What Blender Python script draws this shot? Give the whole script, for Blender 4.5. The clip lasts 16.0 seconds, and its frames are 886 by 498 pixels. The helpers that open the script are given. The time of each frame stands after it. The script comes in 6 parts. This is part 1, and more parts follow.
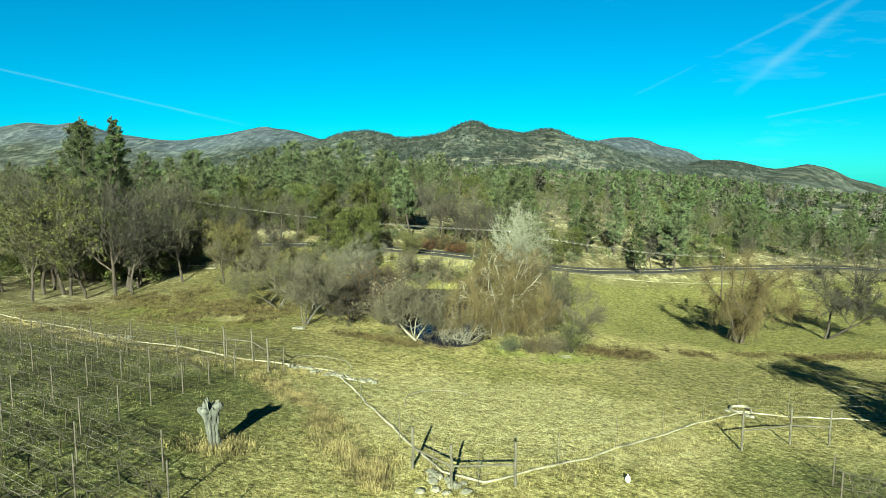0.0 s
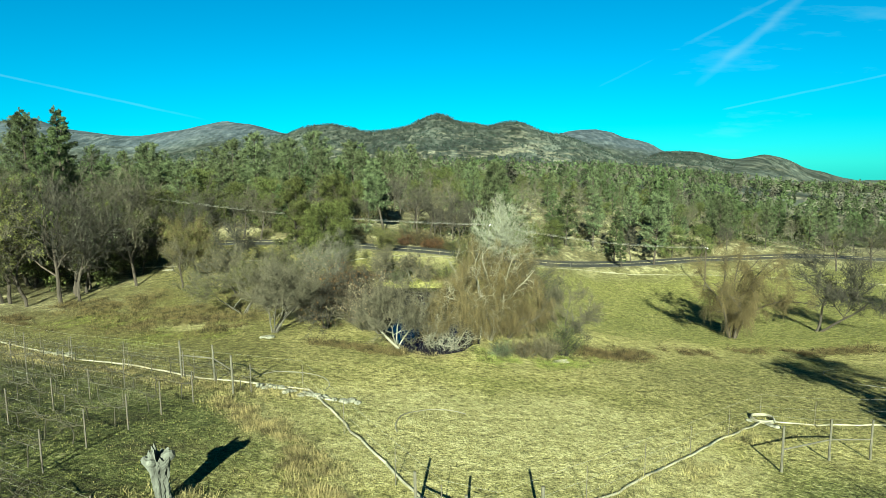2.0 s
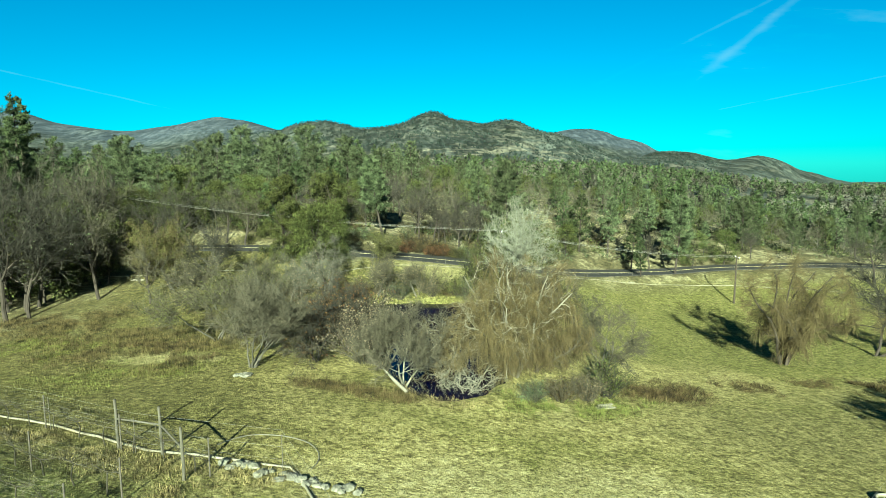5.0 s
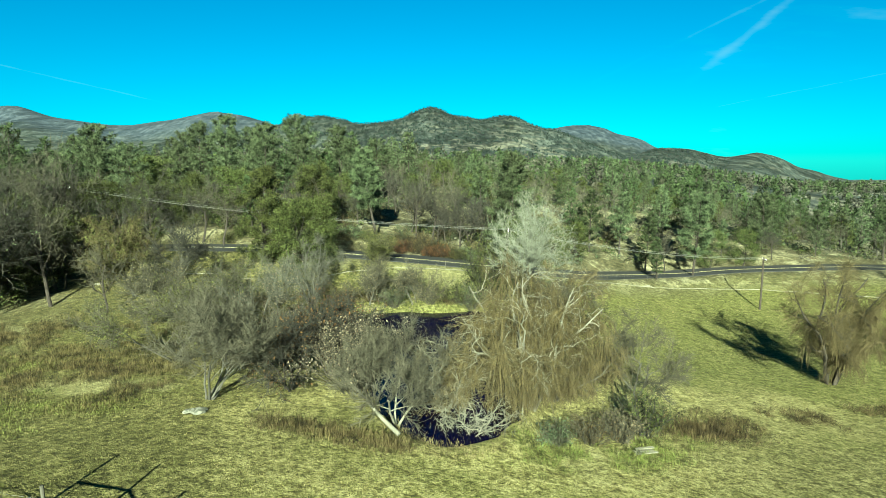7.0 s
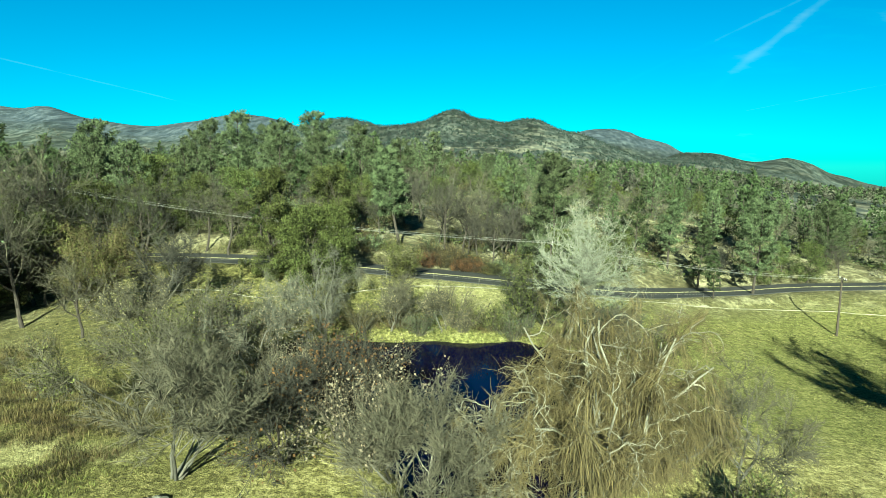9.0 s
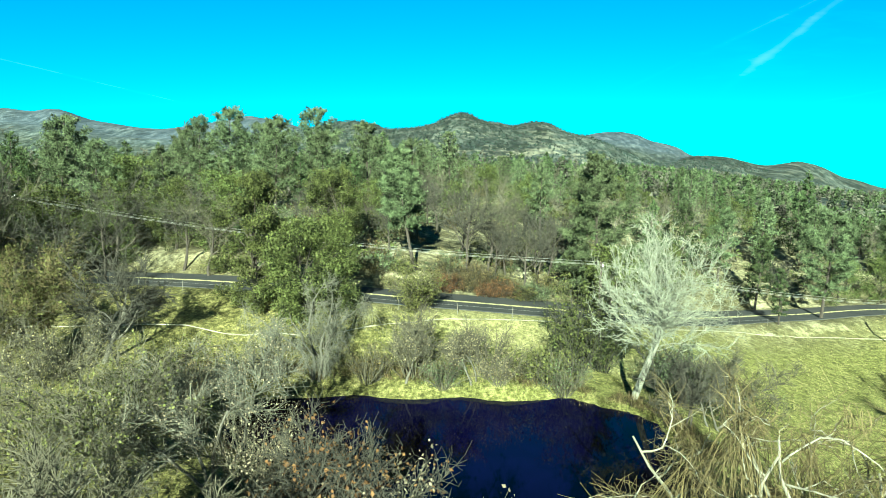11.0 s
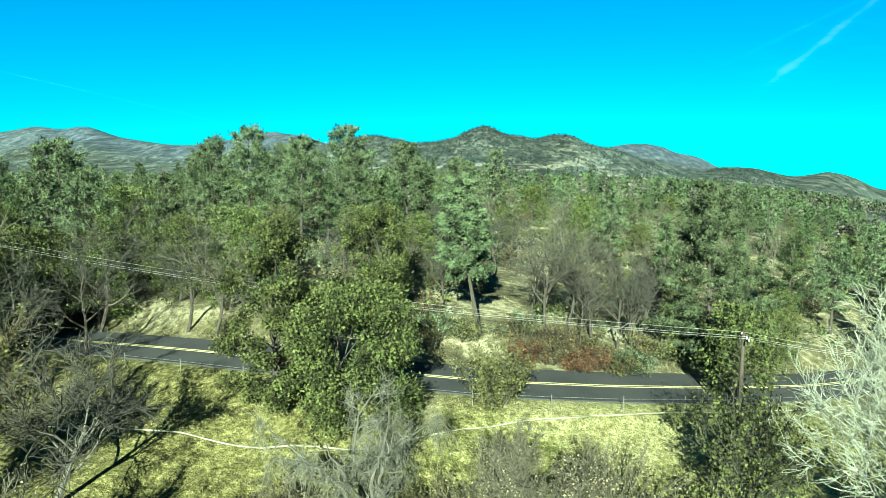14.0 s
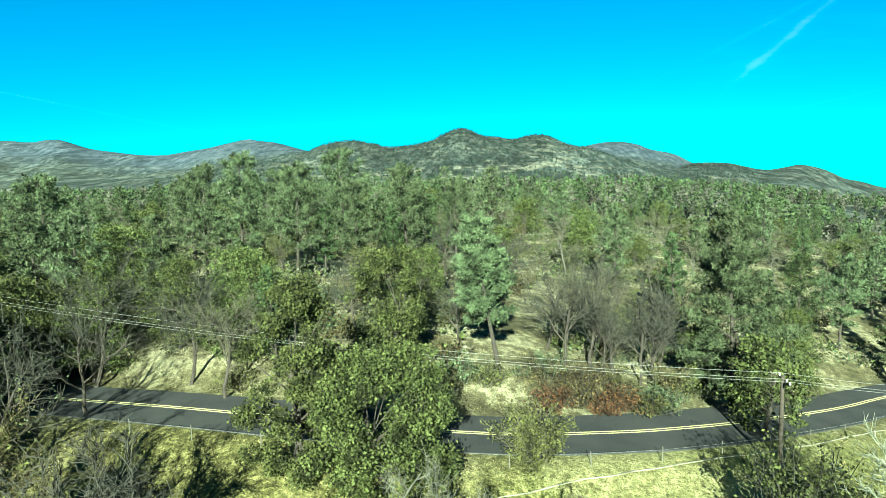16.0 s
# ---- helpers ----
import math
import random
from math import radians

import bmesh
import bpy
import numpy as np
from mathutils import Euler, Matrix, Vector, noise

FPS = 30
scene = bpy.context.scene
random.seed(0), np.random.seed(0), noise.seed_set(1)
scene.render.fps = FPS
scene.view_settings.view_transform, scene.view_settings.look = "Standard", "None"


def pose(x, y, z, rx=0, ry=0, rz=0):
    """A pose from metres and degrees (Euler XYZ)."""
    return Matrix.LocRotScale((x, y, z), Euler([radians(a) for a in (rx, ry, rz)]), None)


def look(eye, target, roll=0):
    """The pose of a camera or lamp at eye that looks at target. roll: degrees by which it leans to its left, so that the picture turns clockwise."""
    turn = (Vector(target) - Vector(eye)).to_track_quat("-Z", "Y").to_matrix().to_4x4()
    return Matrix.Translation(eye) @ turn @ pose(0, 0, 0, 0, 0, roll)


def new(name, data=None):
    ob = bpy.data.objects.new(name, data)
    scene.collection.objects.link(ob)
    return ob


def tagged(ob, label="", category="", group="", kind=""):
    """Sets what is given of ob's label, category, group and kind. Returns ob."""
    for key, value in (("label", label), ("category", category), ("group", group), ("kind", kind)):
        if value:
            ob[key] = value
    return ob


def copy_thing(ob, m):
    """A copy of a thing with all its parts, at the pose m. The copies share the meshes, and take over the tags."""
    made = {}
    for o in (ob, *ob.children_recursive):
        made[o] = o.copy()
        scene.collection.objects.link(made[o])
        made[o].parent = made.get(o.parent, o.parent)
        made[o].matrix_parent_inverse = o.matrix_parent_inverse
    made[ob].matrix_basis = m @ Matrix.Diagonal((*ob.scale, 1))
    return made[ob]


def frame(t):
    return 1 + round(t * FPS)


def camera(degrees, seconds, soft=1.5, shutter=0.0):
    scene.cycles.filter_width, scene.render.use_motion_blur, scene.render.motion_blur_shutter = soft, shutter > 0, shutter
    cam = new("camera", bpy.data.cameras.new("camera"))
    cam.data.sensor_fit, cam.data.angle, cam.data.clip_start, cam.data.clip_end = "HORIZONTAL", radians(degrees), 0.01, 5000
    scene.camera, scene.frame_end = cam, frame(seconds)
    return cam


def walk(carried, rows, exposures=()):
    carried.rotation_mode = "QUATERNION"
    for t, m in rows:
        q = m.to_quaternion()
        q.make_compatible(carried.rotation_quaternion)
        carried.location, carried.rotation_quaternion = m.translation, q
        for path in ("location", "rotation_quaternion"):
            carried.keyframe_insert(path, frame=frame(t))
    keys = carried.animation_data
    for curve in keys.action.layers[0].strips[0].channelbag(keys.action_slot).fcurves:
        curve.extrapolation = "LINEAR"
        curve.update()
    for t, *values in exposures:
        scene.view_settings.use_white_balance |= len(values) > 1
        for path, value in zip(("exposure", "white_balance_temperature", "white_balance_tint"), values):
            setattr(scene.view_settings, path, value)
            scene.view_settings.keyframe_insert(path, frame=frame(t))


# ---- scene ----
cam = camera(71.45, 16.0, soft=0.75)
PATH = [
    (0, pose(0.009, 0.002, 11.508, 83.017, 0.149, 2.826)),
    (0.5, pose(-0.574, 1.361, 11.452, 82.937, 0.361, 1.514)),
    (1, pose(-0.933, 2.636, 11.376, 82.834, 0.530, 0.511)),
    (1.5, pose(-1.308, 3.861, 11.269, 82.529, 0.613, -0.855)),
    (2, pose(-1.664, 5.303, 11.162, 82.402, 0.729, -0.344)),
    (2.5, pose(-2.006, 6.780, 11.173, 82.263, 0.716, -0.059)),
    (3, pose(-2.275, 8.449, 11.231, 82.340, 0.634, 0.316)),
    (3.5, pose(-2.601, 10.173, 11.323, 82.361, 0.480, 1.096)),
    (4, pose(-2.994, 11.857, 11.338, 82.418, 0.486, 0.285)),
    (6.5, pose(-3.485, 21.721, 10.781, 81.854, 0.078, -1.297)),
    (7, pose(-3.469, 23.897, 10.638, 81.858, -0.021, -1.077)),
    (7.5, pose(-3.662, 26.170, 10.580, 81.914, -0.164, -0.184)),
    (8, pose(-3.940, 28.596, 10.537, 81.946, -0.396, 0.154)),
    (8.5, pose(-4.286, 31.120, 10.555, 81.994, -0.447, 0.330)),
    (9, pose(-4.577, 33.687, 10.513, 82.091, -0.498, 0.959)),
    (11.5, pose(-6.929, 48.751, 10.455, 82.490, -0.634, 2.094)),
    (12, pose(-7.647, 51.524, 10.422, 82.687, -0.581, 3.120)),
    (12.5, pose(-8.334, 53.961, 10.473, 82.997, -0.656, 3.990)),
    (13, pose(-9.118, 56.188, 10.763, 83.274, -0.551, 3.795)),
    (13.5, pose(-9.840, 57.864, 11.315, 83.431, -0.393, 3.770)),
    (14, pose(-10.562, 59.160, 12.011, 83.578, -0.130, 3.616)),
    (14.5, pose(-11.366, 60.177, 12.633, 83.567, 0.091, 2.676)),
    (15, pose(-12.064, 60.872, 13.260, 83.692, 0.581, 2.046)),
    (15.5, pose(-12.715, 61.239, 13.949, 83.736, 1.028, 1.763)),
    (16, pose(-13.272, 61.354, 14.601, 83.782, 1.511, 1.578)),
]
walk(cam, PATH, exposures=[(0.0, 3.31, 6350, -18), (7.0, 3.28, 6030, -25), (9.2, 3.38, 6050, -26), (11.4, 3.76, 5700, -27), (12.5, 3.72, 5600, -27), (13.2, 3.66, 5600, -28), (16.0, 3.68, 5600, -28)])

# ---- sky, sun ----
SKY_STRENGTH, SKY_TINT = 0.0124, (0.12, 0.80, 1.06)
# contrails: two directions (sideways and upward, over ahead), width, strength
STREAKS = [(0.40, 0.115, 0.70, 0.365, 0.0065, 0.14), (0.365, 0.174, 0.64, 0.307, 0.0032, 0.09), (0.24, 0.116, 0.36, 0.173, 0.0025, 0.045),
           (-0.90, 0.20, -0.36, 0.077, 0.0018, 0.13), (0.505, 0.095, 0.80, 0.153, 0.0018, 0.10), (0.45, 0.0845, 0.525, 0.0995, 0.0015, 0.08)]
SUN_ELEV, SUN_AZ = 22.5, 184.0          # the sun stands behind the first camera; azimuth clockwise from +y

sun = new("sun", bpy.data.lights.new("sun", "SUN"))
sun.data.energy, sun.data.angle, sun.data.color = 5.0, radians(0.6), (1.0, 0.93, 0.80)
a, e = radians(SUN_AZ), radians(SUN_ELEV)
sun.matrix_world = look((0, 0, 60), (-math.sin(a) * math.cos(e), -math.cos(a) * math.cos(e), 60 - math.sin(e)))


class Nodes:
    """Short hand for node trees."""

    def __init__(self, tree):
        self.t = tree
        tree.nodes.clear()

    def add(self, kind, links=(), **props):
        n = self.t.nodes.new(kind)
        for k, v in props.items():
            if k == "op":
                n.operation = v
            elif k == "blend":
                n.data_type, n.blend_type = "RGBA", v
            elif k == "vals":
                for i, x in v.items():
                    n.inputs[i].default_value = x
        for i, src in dict(links).items():
            self.t.links.new(src, n.inputs[i])
        return n

    def math(self, op, a, b=None, c=None):
        n = self.t.nodes.new("ShaderNodeMath")
        n.operation = op
        for i, v in enumerate((a, b, c)):
            if v is None:
                continue
            if isinstance(v, (int, float)):
                n.inputs[i].default_value = v
            else:
                self.t.links.new(v, n.inputs[i])
        return n.outputs[0]

    def ramp(self, fac, stops):
        n = self.t.nodes.new("ShaderNodeValToRGB")
        el = n.color_ramp.elements
        while len(el) < len(stops):
            el.new(0.5)
        for q, (p, c) in zip(el, stops):
            q.position = p
            q.color = (c, c, c, 1) if isinstance(c, (int, float)) else (*c, 1)
        self.t.links.new(fac, n.inputs[0])
        return n.outputs[0]

    def mix(self, fac, a, b, blend="MIX"):
        n = self.t.nodes.new("ShaderNodeMix")
        n.data_type, n.blend_type = "RGBA", blend
        for i, v in ((0, fac), (6, a), (7, b)):
            if isinstance(v, (int, float)):
                n.inputs[i].default_value = v
            elif isinstance(v, tuple):
                n.inputs[i].default_value = (*v, 1)
            else:
                self.t.links.new(v, n.inputs[i])
        return n.outputs[2]

    def noise(self, vec, scale, detail=3.0, rough=0.55, kind="ShaderNodeTexNoise"):
        n = self.t.nodes.new(kind)
        n.inputs["Scale"].default_value = scale
        if kind == "ShaderNodeTexNoise":
            n.inputs["Detail"].default_value, n.inputs["Roughness"].default_value = detail, rough
        if vec is not None:
            self.t.links.new(vec, n.inputs["Vector"])
        return n.outputs[0]


world = bpy.data.worlds.new("sky")
scene.world = world
world.use_nodes = True
W = Nodes(world.node_tree)
sky = W.add("ShaderNodeTexSky")
sky.sky_type, sky.sun_disc = "NISHITA", False
sky.sun_elevation, sky.sun_rotation = radians(SUN_ELEV), radians(SUN_AZ)
sky.altitude, sky.air_density, sky.dust_density, sky.ozone_density = 1200, 1.0, 0.15, 3.0
way = W.add("ShaderNodeTexCoord").outputs["Generated"]
sep = W.add("ShaderNodeSeparateXYZ", {0: way})
px = W.math("DIVIDE", sep.outputs[0], W.math("MAXIMUM", sep.outputs[1], 0.05))
pz = W.math("DIVIDE", sep.outputs[2], W.math("MAXIMUM", sep.outputs[1], 0.05))
flat = W.add("ShaderNodeCombineXYZ", {0: px, 1: pz}).outputs[0]
ahead = W.math("GREATER_THAN", sep.outputs[1], 0.05)


def streak(x0, z0, x1, z1, width, strength):
    """A contrail: a soft line across the sky between two directions, broken up by noise."""
    dx, dz = x1 - x0, z1 - z0
    n = math.hypot(dx, dz)
    along = W.math("ADD", W.math("MULTIPLY", W.math("SUBTRACT", px, x0), dx / n), W.math("MULTIPLY", W.math("SUBTRACT", pz, z0), dz / n))
    across = W.math("SUBTRACT", W.math("MULTIPLY", W.math("SUBTRACT", px, x0), dz / n), W.math("MULTIPLY", W.math("SUBTRACT", pz, z0), dx / n))
    wob = W.math("MULTIPLY", W.math("SUBTRACT", W.noise(flat, 25.0, 4.0), 0.5), width * 1.3)
    q = W.math("DIVIDE", W.math("ADD", across, wob), width)
    core = W.math("EXPONENT", W.math("MULTIPLY", W.math("MULTIPLY", q, q), -1.0))
    t = W.math("DIVIDE", along, n)
    ends = W.math("MULTIPLY", W.ramp(t, [(0.0, 0.0), (0.15, 1.0)]), W.ramp(t, [(0.75, 1.0), (1.0, 0.0)]))
    broken = W.ramp(W.noise(flat, 18.0, 5.0), [(0.25, 0.35), (0.6, 1.0)])
    return W.math("MULTIPLY", W.math("MULTIPLY", core, ends), W.math("MULTIPLY", broken, strength))


wisp = W.noise(W.add("ShaderNodeMapping", {0: flat}, vals={2: (0, 0, 0.9), 3: (1.2, 7.0, 1.0)}).outputs[0], 2.2, 6.0, 0.6)
wisp = W.math("MULTIPLY", W.ramp(wisp, [(0.55, 0.0), (0.85, 0.22)]), W.ramp(px, [(0.02, 0.0), (0.3, 1.0)]))
trails = wisp
for args in STREAKS:
    trails = W.math("ADD", trails, streak(*args))
trails = W.math("MINIMUM", W.math("MULTIPLY", trails, ahead), 0.85)
tint = W.mix(1.0, sky.outputs[0], SKY_TINT, "MULTIPLY")
clear = W.mix(trails, tint, (5.5, 7.5, 8.0))
back = W.add("ShaderNodeBackground", {0: clear}, vals={1: SKY_STRENGTH})
W.add("ShaderNodeOutputWorld", {0: back.outputs[0]})

# ---- materials ----
def material(name):
    m = bpy.data.materials.new(name)
    m.use_nodes = True
    return m, Nodes(m.node_tree)


def finish(n, colour, rough=0.85, bump=None, strength=0.4, distance=0.05, spec=0.25, metal=0.0, through_light=None):
    b = n.add("ShaderNodeBsdfPrincipled")
    if isinstance(colour, tuple):
        b.inputs["Base Color"].default_value = (*colour, 1)
    else:
        n.t.links.new(colour, b.inputs["Base Color"])
    if isinstance(rough, float):
        b.inputs["Roughness"].default_value = rough
    else:
        n.t.links.new(rough, b.inputs["Roughness"])
    b.inputs["Specular IOR Level"].default_value, b.inputs["Metallic"].default_value = spec, metal
    if bump is not None:
        k = n.add("ShaderNodeBump", {"Height": bump}, vals={"Strength": strength, "Distance": distance})
        n.t.links.new(k.outputs[0], b.inputs["Normal"])
    shader = b.outputs[0]
    if through_light:
        tr = n.add("ShaderNodeBsdfTranslucent")
        n.t.links.new(colour, tr.inputs[0])
        shader = n.add("ShaderNodeMixShader", {1: b.outputs[0], 2: tr.outputs[0]}, vals={0: through_light}).outputs[0]
    n.add("ShaderNodeOutputMaterial", {0: shader})


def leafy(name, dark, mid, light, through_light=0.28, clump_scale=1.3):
    """Foliage: each leaf and each plant differs a little; self-shadow of the clumps is painted in by noise."""
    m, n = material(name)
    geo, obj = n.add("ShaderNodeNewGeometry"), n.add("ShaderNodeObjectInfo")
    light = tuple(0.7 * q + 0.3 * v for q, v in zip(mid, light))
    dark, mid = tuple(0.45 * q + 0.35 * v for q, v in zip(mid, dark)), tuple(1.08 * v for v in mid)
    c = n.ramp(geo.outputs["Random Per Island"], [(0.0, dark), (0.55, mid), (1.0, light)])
    # dark noise clumps paint self-shadow into crowns; coarse scale varies far trees
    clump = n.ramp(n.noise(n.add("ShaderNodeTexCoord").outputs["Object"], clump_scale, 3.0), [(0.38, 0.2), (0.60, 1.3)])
    vary_and_shade = n.math("MULTIPLY", n.math("MULTIPLY_ADD", obj.outputs["Random"], 0.13, 0.255), clump)
    h = n.add("ShaderNodeHueSaturation", {4: c, 2: vary_and_shade}, vals={})
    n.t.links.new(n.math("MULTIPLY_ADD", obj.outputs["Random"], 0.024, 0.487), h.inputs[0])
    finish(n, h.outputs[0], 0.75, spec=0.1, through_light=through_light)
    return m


def woody(name, dark, light, scale=6.0, rough=0.9):
    """Bark and grey wood: streaks along the grain, blotches, object to object variation."""
    m, n = material(name)
    dark, light = tuple(0.28 * v for v in dark), tuple(0.28 * v for v in light)
    co = n.add("ShaderNodeTexCoord").outputs["Object"]
    grain = n.noise(n.add("ShaderNodeMapping", {0: co}, vals={3: (1, 1, 0.2)}).outputs[0], scale, 5.0)
    spots = n.noise(co, scale * 0.25, 3.0)
    f = n.math("ADD", n.math("MULTIPLY", grain, 0.6), n.math("MULTIPLY", spots, 0.4))
    c = n.ramp(f, [(0.3, dark), (0.65, light)])
    geo = n.add("ShaderNodeNewGeometry")
    c = n.mix(n.math("MULTIPLY", geo.outputs["Random Per Island"], 0.6), c, tuple(0.5 * v for v in dark))
    finish(n, c, rough, grain, 0.5, 0.03, 0.15)
    return m


M = {
    "bark": woody("bark_dark", (0.035, 0.028, 0.022), (0.13, 0.105, 0.08)),
    "bark_grey": woody("bark_grey", (0.07, 0.065, 0.05), (0.22, 0.20, 0.155)),
    "bark_pale": woody("bark_pale", (0.19, 0.175, 0.125), (0.46, 0.43, 0.33)),
    "bark_white": woody("bark_white", (0.18, 0.18, 0.138), (0.42, 0.415, 0.325)),
    "twig": woody("twig_grey_brown", (0.045, 0.04, 0.026), (0.185, 0.165, 0.105)),
    "twig_dark": woody("twig_dark", (0.022, 0.02, 0.015), (0.095, 0.086, 0.062)),
    "twig_pale": woody("twig_pale", (0.20, 0.205, 0.15), (0.43, 0.435, 0.325)),
    "twig_grey": woody("twig_grey", (0.06, 0.057, 0.042), (0.27, 0.26, 0.19)),
    "twig_gold": woody("twig_gold", (0.05, 0.039, 0.016), (0.265, 0.205, 0.086)),
    "wood": woody("weathered_wood", (0.13, 0.12, 0.095), (0.32, 0.30, 0.24), 9.0),
    "pole": woody("pole_wood", (0.05, 0.04, 0.03), (0.13, 0.10, 0.075), 9.0),
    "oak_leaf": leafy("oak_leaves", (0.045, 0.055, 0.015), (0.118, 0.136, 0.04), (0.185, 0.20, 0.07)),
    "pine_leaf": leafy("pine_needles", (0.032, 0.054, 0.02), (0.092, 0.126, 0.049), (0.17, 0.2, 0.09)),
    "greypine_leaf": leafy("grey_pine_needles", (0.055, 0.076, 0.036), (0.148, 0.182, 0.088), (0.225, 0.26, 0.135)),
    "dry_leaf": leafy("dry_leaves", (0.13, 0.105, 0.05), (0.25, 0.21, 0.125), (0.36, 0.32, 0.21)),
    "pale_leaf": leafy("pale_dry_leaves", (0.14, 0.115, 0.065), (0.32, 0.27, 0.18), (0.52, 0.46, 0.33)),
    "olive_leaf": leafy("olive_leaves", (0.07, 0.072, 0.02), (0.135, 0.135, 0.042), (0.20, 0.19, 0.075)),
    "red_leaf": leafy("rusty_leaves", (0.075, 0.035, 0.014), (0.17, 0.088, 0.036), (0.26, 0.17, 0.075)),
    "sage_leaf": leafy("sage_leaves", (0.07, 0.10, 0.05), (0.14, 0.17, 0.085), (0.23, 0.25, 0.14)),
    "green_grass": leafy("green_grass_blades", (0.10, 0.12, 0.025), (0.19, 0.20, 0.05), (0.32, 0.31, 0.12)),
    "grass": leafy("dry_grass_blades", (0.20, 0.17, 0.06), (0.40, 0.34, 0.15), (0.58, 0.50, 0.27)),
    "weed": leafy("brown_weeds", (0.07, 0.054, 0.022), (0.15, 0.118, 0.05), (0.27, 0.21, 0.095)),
}

m, n = material("pale_pipe")
co = n.add("ShaderNodeTexCoord").outputs["Object"]
finish(n, n.ramp(n.noise(co, 1.5, 5.0), [(0.3, (0.055, 0.05, 0.034)), (0.6, (0.118, 0.11, 0.08))]), 0.6)
M["pipe"] = m
m, n = material("pale_rock")
co = n.add("ShaderNodeTexCoord").outputs["Object"]
r = n.noise(co, 2.5, 6.0)
finish(n, n.ramp(r, [(0.3, (0.028, 0.028, 0.02)), (0.65, (0.098, 0.094, 0.072))]), 0.9, r, 0.8, 0.1)
M["rock"] = m
m, n = material("white_plastic")
finish(n, n.ramp(n.noise(n.add("ShaderNodeTexCoord").outputs["Object"], 3.0), [(0.3, (0.3, 0.3, 0.29)), (0.6, (0.45, 0.45, 0.44))]), 0.5)
M["white"] = m
m, n = material("dark_hose")
finish(n, n.ramp(n.noise(n.add("ShaderNodeTexCoord").outputs["Object"], 3.0), [(0.3, (0.03, 0.03, 0.025)), (0.6, (0.06, 0.055, 0.04))]), 0.6)
M["hose"] = m
m, n = material("wire_metal")
finish(n, n.ramp(n.noise(n.add("ShaderNodeTexCoord").outputs["Object"], 3.0), [(0.3, (0.13, 0.125, 0.11)), (0.6, (0.2, 0.195, 0.18))]), 0.45, metal=0.4)
M["wire"] = m
m, n = material("rusty_steel")
finish(n, n.ramp(n.noise(n.add("ShaderNodeTexCoord").outputs["Object"], 9.0), [(0.3, (0.015, 0.015, 0.012)), (0.7, (0.04, 0.032, 0.024))]), 0.8)
M["steel"] = m

m, n = material("asphalt")
co = n.add("ShaderNodeTexCoord").outputs["Object"]
grit, blot = n.noise(co, 14.0, 4.0), n.noise(co, 0.35, 4.0)
c = n.mix(n.ramp(blot, [(0.35, 0.0), (0.7, 0.6)]), n.ramp(grit, [(0.3, (0.010, 0.0105, 0.0108)), (0.7, (0.021, 0.0213, 0.021))]), (0.027, 0.026, 0.0243))
finish(n, c, 0.95, grit, 0.4, 0.02, 0.05)
M["asphalt"] = m
m, n = material("road_paint")
co = n.add("ShaderNodeTexCoord").outputs["Object"]
finish(n, n.mix(n.ramp(n.noise(co, 7.0, 5.0), [(0.45, 0.0), (0.75, 0.7)]), (0.27, 0.235, 0.11), (0.06, 0.056, 0.044)), 0.7)
M["paint_yellow"] = m
m, n = material("pond_water")
co = n.add("ShaderNodeTexCoord").outputs["Object"]
ripple = n.noise(co, 2.2, 3.0)
# murky base colour with the blue of the reflected sky painted in
murk_sky_blue = n.ramp(n.noise(co, 0.3, 3.0), [(0.3, (0.0003, 0.0003, 0.0035)), (0.7, (0.0006, 0.0006, 0.007))])
finish(n, murk_sky_blue, 0.04, ripple, 0.06, 0.03, 0.05)
M["water"] = m


